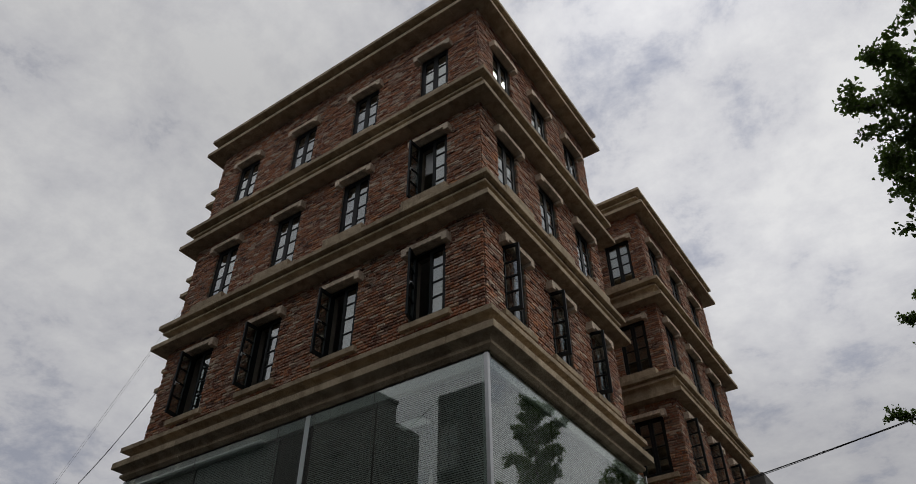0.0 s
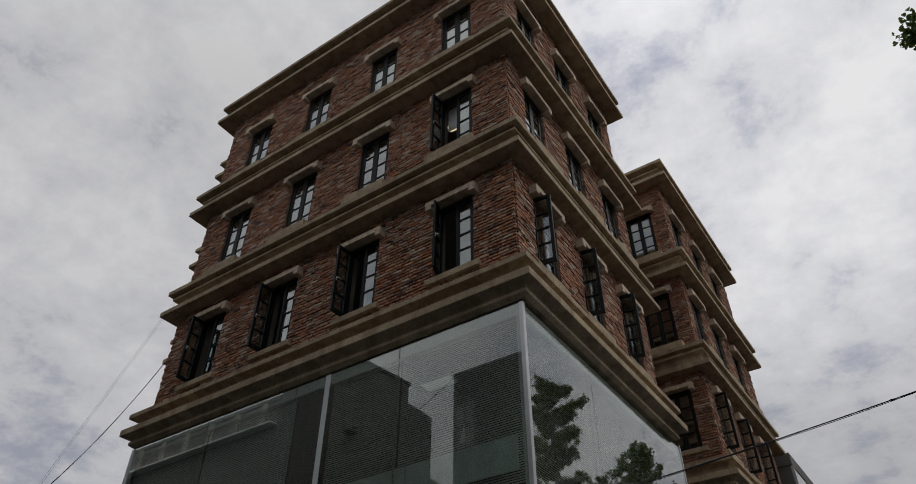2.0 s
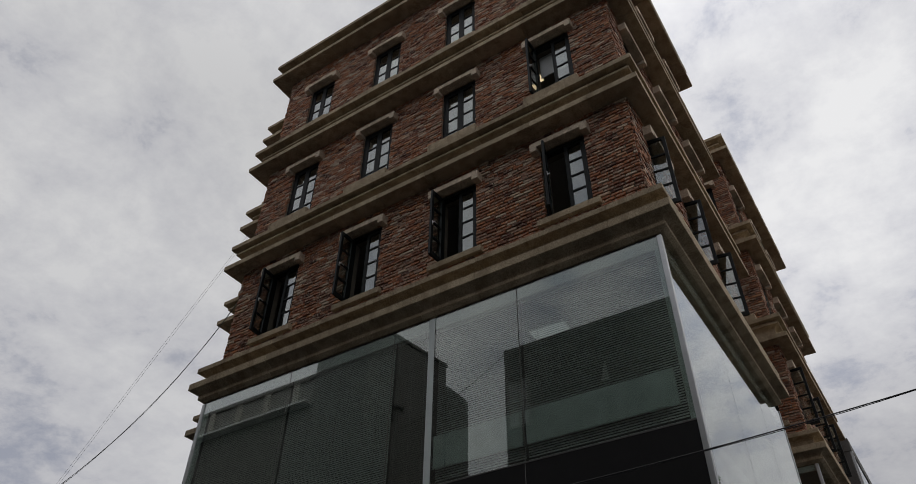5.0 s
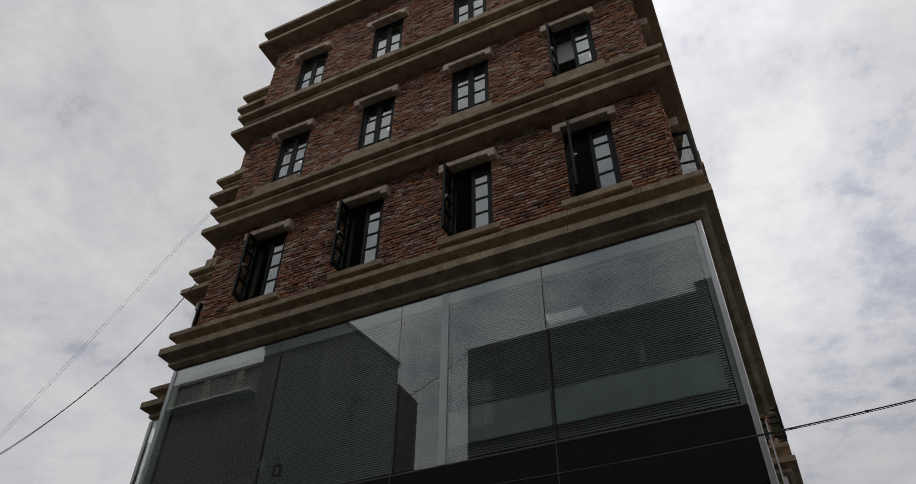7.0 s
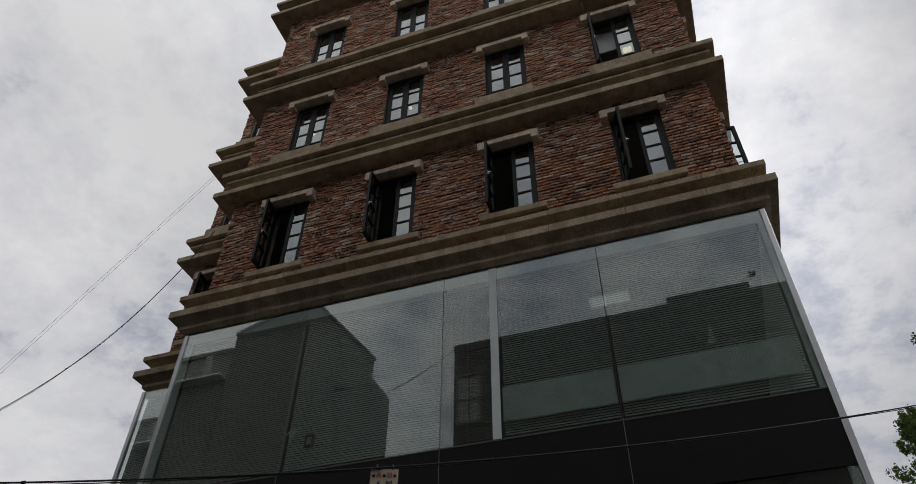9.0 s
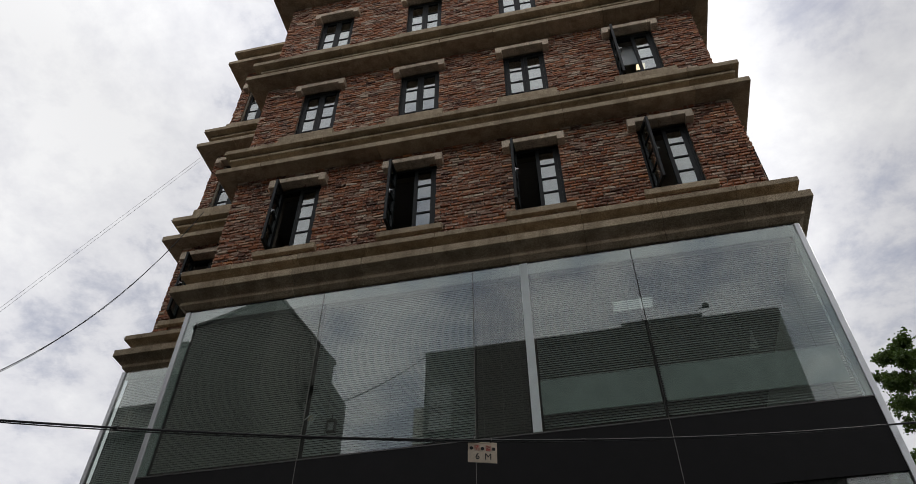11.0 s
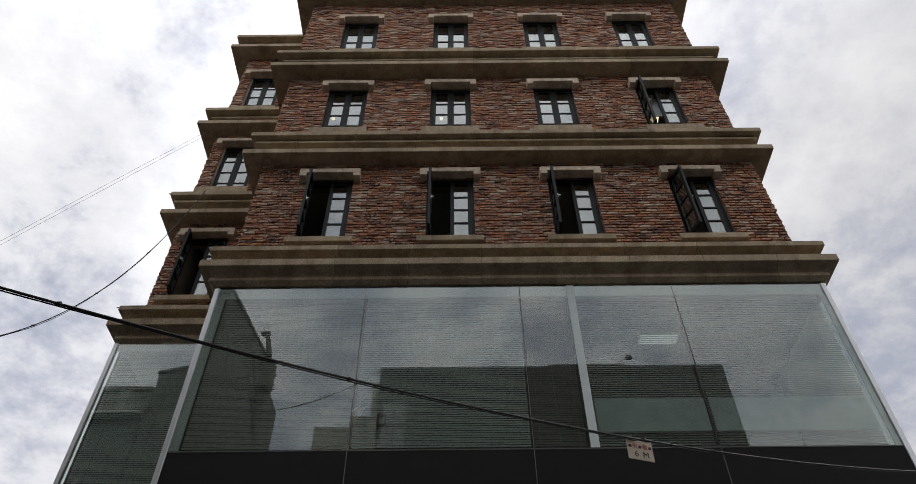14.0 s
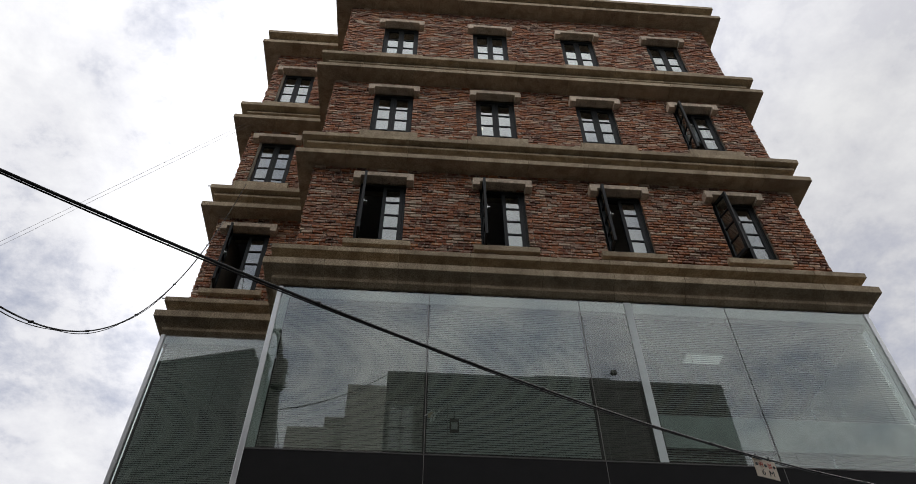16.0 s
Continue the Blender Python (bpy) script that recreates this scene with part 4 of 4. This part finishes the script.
overhead_cable("drop_cable", "thin black cable drooping from a window sill of the side wing", line_points(drop_run, 1.2, 9.5, 90), 0.006, 0.02, 2, 8)


def stay_run(off):
    def f(x):
        s = x + 13.3
        return Vector((x, 9.409 + 0.0459 * s, 14.658 + 0.17 * off + 1.2984 * s - 0.0044 * s * s))
    return f


for k in (0, 1):
    overhead_cable("stay_wire", "thin grey wire from the side wing", line_points(stay_run(k), -24.0, -12.95, 40), 0.0027, 0, 3, 0, WIRE)


def word(text, size, mat, m, parent, name):
    cu = bpy.data.curves.new(name, "FONT")
    cu.body, cu.size, cu.extrude, cu.align_x, cu.align_y = text, size, 0.001, "CENTER", "CENTER"
    tmp = new("lettering", cu)
    bpy.context.view_layer.update()
    me = bpy.data.meshes.new_from_object(tmp.evaluated_get(bpy.context.evaluated_depsgraph_get()))
    bpy.data.objects.remove(tmp)
    me.materials.clear()
    me.materials.append(mat)
    return part(name, me, None, parent, "", m)


def hanging_sign():
    at = pose(-6.73, 5.31, 3.475, 0, 1, 17) @ Matrix.Scale(0.86, 4)
    w = thing("warning_sign", "small cream warning plate hung from the overhead cable", "sign", (-6.73, 5.30, 3.46))
    part("plate", bevelled(boxes((-0.13, 0.13, -0.004, 0.004, -0.10, 0.10)), 0.002), CREAM, w, "", at)
    part("rim", bevelled(boxes((-0.13, 0.13, -0.006, 0.006, 0.085, 0.1)), 0.002), CREAM, w, "", at)
    for x in (-0.075, 0.075):
        part("hook", tube([at @ Vector((x, 0, 0.095)), at @ Vector((x, 0.0, 0.15))], 0.008), CABLE, w, "black clip")
    for x in (-0.1, 0.0, 0.1):
        bm = bmesh.new()
        bmesh.ops.create_cone(bm, cap_ends=True, segments=14, radius1=0.016, radius2=0.016, depth=0.002)
        part("dot", bm, INK, w, "black dot", at @ Matrix.Translation((x, -0.0055, 0.035)) @ pose(0, 0, 0, 90, 0, 0))
    up = pose(0, 0, 0, 90, 0, 0)
    word("\uc704", 0.062, RED, at @ Matrix.Translation((-0.05, -0.0065, 0.037)) @ up, w, "lettering")
    word("\ud5d8", 0.062, RED, at @ Matrix.Translation((0.05, -0.0065, 0.037)) @ up, w, "lettering")
    word("6", 0.085, INK, at @ Matrix.Translation((-0.045, -0.0065, -0.045)) @ up, w, "lettering")
    word("M", 0.085, INK, at @ Matrix.Translation((0.05, -0.0065, -0.045)) @ up, w, "lettering")


hanging_sign()


def utility_pole():
    x, y = -13.07, 0.2
    p = thing("utility_pole", "concrete utility pole with a transformer, leaning braces and cross arms", "pole", (x, y, street(x)))
    part("shaft", tube([(x + 0.08, y, street(x)), (x, y, 10.1), (x - 0.14, y, 11.5), (x - 0.17, y, 12.5)], 0.17, 16, 0.13), DARKWALL, p, "tapered concrete shaft")
    part("arm", tube([(x - 0.16, y, 12.45), (x - 0.24, y, 12.95), (x - 0.33, y, 13.35), (x - 0.42, y, 13.55)], 0.085, 10, 0.06), DARKWALL, p, "bent steel top arm")
    part("cap", bevelled(boxes((x - 0.56, x - 0.30, y - 0.06, y + 0.06, 13.53, 13.60)), 0.01), DARKWALL, p, "steel cap plate")
    part("hoop", tube([(x - 0.46, y, 13.58), (x - 0.52, y, 13.8), (x - 0.47, y, 13.95), (x - 0.36, y, 13.9), (x - 0.40, y, 13.62)], 0.009), CABLE, p, "thin wire hoop")
    part("transformer", bevelled(boxes((x - 0.26, x + 0.08, y - 0.02, y + 0.3, 11.55, 12.42)), 0.04), DARKWALL, p, "grey transformer box")
    for z in (11.62, 11.75, 12.05):
        part("bolt", tube([(x + 0.07, y + 0.1, z), (x + 0.16, y + 0.1, z)], 0.022), DARKWALL, p)
    part("clamp", bevelled(boxes((x - 0.40, x - 0.02, y - 0.14, y + 0.14, 11.30, 11.42)), 0.01), DARKWALL, p, "steel clamp")
    part("brace", tube([(-13.84, y - 0.15, 13.24), (-13.28, y - 0.1, 11.2)], 0.055, 10), DARKWALL, p, "leaning steel brace")
    part("brace", tube([(-13.76, y - 0.25, 12.33), (-13.24, y - 0.15, 10.55)], 0.06, 10), DARKWALL, p, "leaning steel brace")
    part("brace", tube([(-13.44, y - 0.3, 11.08), (-13.2, y - 0.3, 9.8), (-13.15, y - 0.1, 8.8)], 0.036, 8), DARKWALL, p, "thin steel post")
    for x0, x1, z in ((-13.8, -13.32, 13.02), (-13.74, -13.27, 12.75), (-13.66, -13.24, 12.47), (-13.62, -13.28, 11.5)):
        part("cross_arm", tube([(x0, y - 0.1, z), (x1, y, z)], 0.014, 8), DARKWALL, p, "thin steel cross arm")
    for x0, z in ((-13.9, 12.18), (-13.85, 11.78), (-13.8, 11.5), (-13.9, 13.2)):
        part("insulator", tube([(x0 - 0.12, y - 0.15, z), (x0 + 0.12, y - 0.12, z)], 0.03, 8, 0.02), DARKWALL, p, "ribbed insulator")


utility_pole()
overhead_cable("service_cable", "thin cable from the pole to the block across the street", [Vector((-13.05 + 2.62 * k / 20, 0.2 - 1.45 * k / 20, 11.0 + 2.35 * k / 20 - 0.9 * (k / 20) * (1 - k / 20))) for k in range(21)], 0.014, 0, 4)
overhead_cable("guy_wire", "thin dark guy wire slanting from the pole to the road", [Vector((-12.98 + 2.9 * k / 10, 0.2, 10.6 + (street(-10.08) - 10.6) * k / 10)) for k in range(11)], 0.012, 0, 6)


def bird_spikes(x0, x1, y, z, seed):
    rng = random.Random(seed)
    b = thing("bird_spikes", "fine steel bird spikes along the top of a string course", "spikes", ((x0 + x1) / 2, y, z), "bird spikes")
    bm = bmesh.new()
    box(bm, x0, x1, y - 0.012, y + 0.012, z, z + 0.006)
    n = int((x1 - x0) / 0.035)
    for k in range(n):
        x = x0 + (k + 0.5) * 0.035
        dx, dy = rng.uniform(-0.05, 0.05), rng.choice((-0.05, 0.05))
        a, c = Vector((x, y, z + 0.004)), Vector((x + dx, y + dy, z + 0.11))
        v = [bm.verts.new(q) for q in (a + Vector((-0.0012, 0, 0)), a + Vector((0.0012, 0, 0)), c)]
        bm.faces.new(v)
    part("strip", bm, STEEL, b)


for z in (8.585, 8.235, 11.69):
    bird_spikes(-14.0, -13.2, 9.37, z + 0.22, int(z * 10))
bird_spikes(-12.0, -11.5, 7.80, 8.586, 5)


# ---- street trees ----
def ginkgo(x, y, height, radius, bare, seed, leaves, leaf, full=1.0, power=1.0, count=60, jitter=0.6, twig=0.55, twigs_each=13, skirt=0.62):
    """A street ginkgo: tapered trunk, rising limbs, twigs set with fan-shaped leaves."""
    rng = random.Random(seed)
    nr = np.random.default_rng(seed)
    z0 = street(x)
    t = thing("ginkgo_tree", "tall street ginkgo with dark green fan-shaped leaves", "tree", (x, y, z0), "street trees")
    lean = Vector((rng.uniform(-0.1, 0.1), rng.uniform(-0.1, 0.1), 0))
    spine = [Vector((x, y, z0)) + lean * (k / 12) ** 2 + Vector((rng.uniform(-0.04, 0.04), rng.uniform(-0.04, 0.04), height * k / 12)) for k in range(13)]
    part("trunk", tube(spine, 0.20, 12, 0.03), BARK, t, "grey furrowed trunk")
    at, ways = [], []
    for k in range(count):
        f = (k + rng.random()) / count
        h = bare + (height - bare) * f ** 0.95
        i = min(11, int(12 * h / height))
        base = spine[i].lerp(spine[i + 1], 12 * h / height - i)
        reach = radius * (0.12 + 0.88 * min(1.0, (1 - f) * full) ** power) * min(1.0, skirt + 0.75 * f) * rng.uniform(jitter, 1.12)
        a = k * 2.4 + rng.uniform(-0.5, 0.5)
        rise = rng.uniform(0.25, 0.75)
        pts = [base + Vector((math.cos(a), math.sin(a), 0)) * reach * q + Vector((0, 0, reach * rise * q ** 1.3)) + Vector((rng.uniform(-0.06, 0.06), rng.uniform(-0.06, 0.06), rng.uniform(-0.05, 0.05))) for q in (0, 0.25, 0.5, 0.75, 1)]
        part("limb", tube(pts, 0.05 * (1 - f) + 0.014, 6, 0.006), BARK, t)
        for w in range(twigs_each):
            q = rng.uniform(0.15, 1)
            j = min(3, int(q * 4))
            p = pts[j].lerp(pts[j + 1], q * 4 - j)
            d = Vector((rng.uniform(-1, 1), rng.uniform(-1, 1), rng.uniform(-0.5, 0.9))).normalized() * rng.uniform(0.2, twig) * (0.5 + 0.5 * reach / radius)
            at.append((p, p + d))
    twigs = bmesh.new()
    for a, b in at:
        v = [twigs.verts.new(q) for q in (a + Vector((0.006, 0, 0)), a - Vector((0.006, 0, 0)), b)]
        twigs.faces.new(v)
    part("twigs", twigs, BARK, t)["kind"] = "stuff"
    seg = nr.integers(0, len(at), leaves)
    A, B = np.array([list(p[0]) for p in at]), np.array([list(p[1]) for p in at])
    q = nr.uniform(0.0, 1.08, (leaves, 1))
    c = A[seg] + (B[seg] - A[seg]) * q + nr.normal(0, 0.055, (leaves, 3))
    u = nr.normal(0, 1, (leaves, 3)); u /= np.linalg.norm(u, axis=1, keepdims=True)
    w = nr.normal(0, 1, (leaves, 3)) + np.array([0, 0, -0.5]); w -= u * (w * u).sum(1, keepdims=True); w /= np.linalg.norm(w, axis=1, keepdims=True)
    size = leaf * nr.uniform(0.65, 1.25, (leaves, 1))
    fold = np.cross(u, w)
    fan = [(-0.06, 0.0, 0), (0.06, 0.0, 0), (0.55, 0.62, 0.12), (0.22, 0.92, 0.02), (0.0, 0.74, 0), (-0.22, 0.92, 0.02), (-0.55, 0.62, 0.12)]
    v = np.stack([c + size * (u * a + w * b + fold * d) for a, b, d in fan], 1)
    f = np.arange(leaves)[:, None] * 7 + np.arange(7)[None]
    part("crown", mesh_of("crown", v.reshape(-1, 3).tolist(), f.tolist(), LEAF), None, t, "dark green leaves")["kind"] = "stuff"


ginkgo(4.9, 8.7, 9.8, 2.0, 4.6, 21, 120000, 0.072, 4.0, 0.7, 90, 0.6, 0.5, 18, 0.5)
ginkgo(4.3, 22.6, 15.1, 4.4, 4.5, 12, 60000, 0.085, 1.0, 1.0, 46, 0.55, 0.5, 26)
ginkgo(3.9, 29.6, 15.0, 5.2, 4.5, 13, 34000, 0.085, 1.0, 1.2, 120, 0.5, 0.36, 14)
ginkgo(4.2, 38.0, 14.8, 4.2, 4.5, 14, 14000, 0.13, 1.0, 1.1, 80, 0.5, 0.35, 12)


lay_bricks()
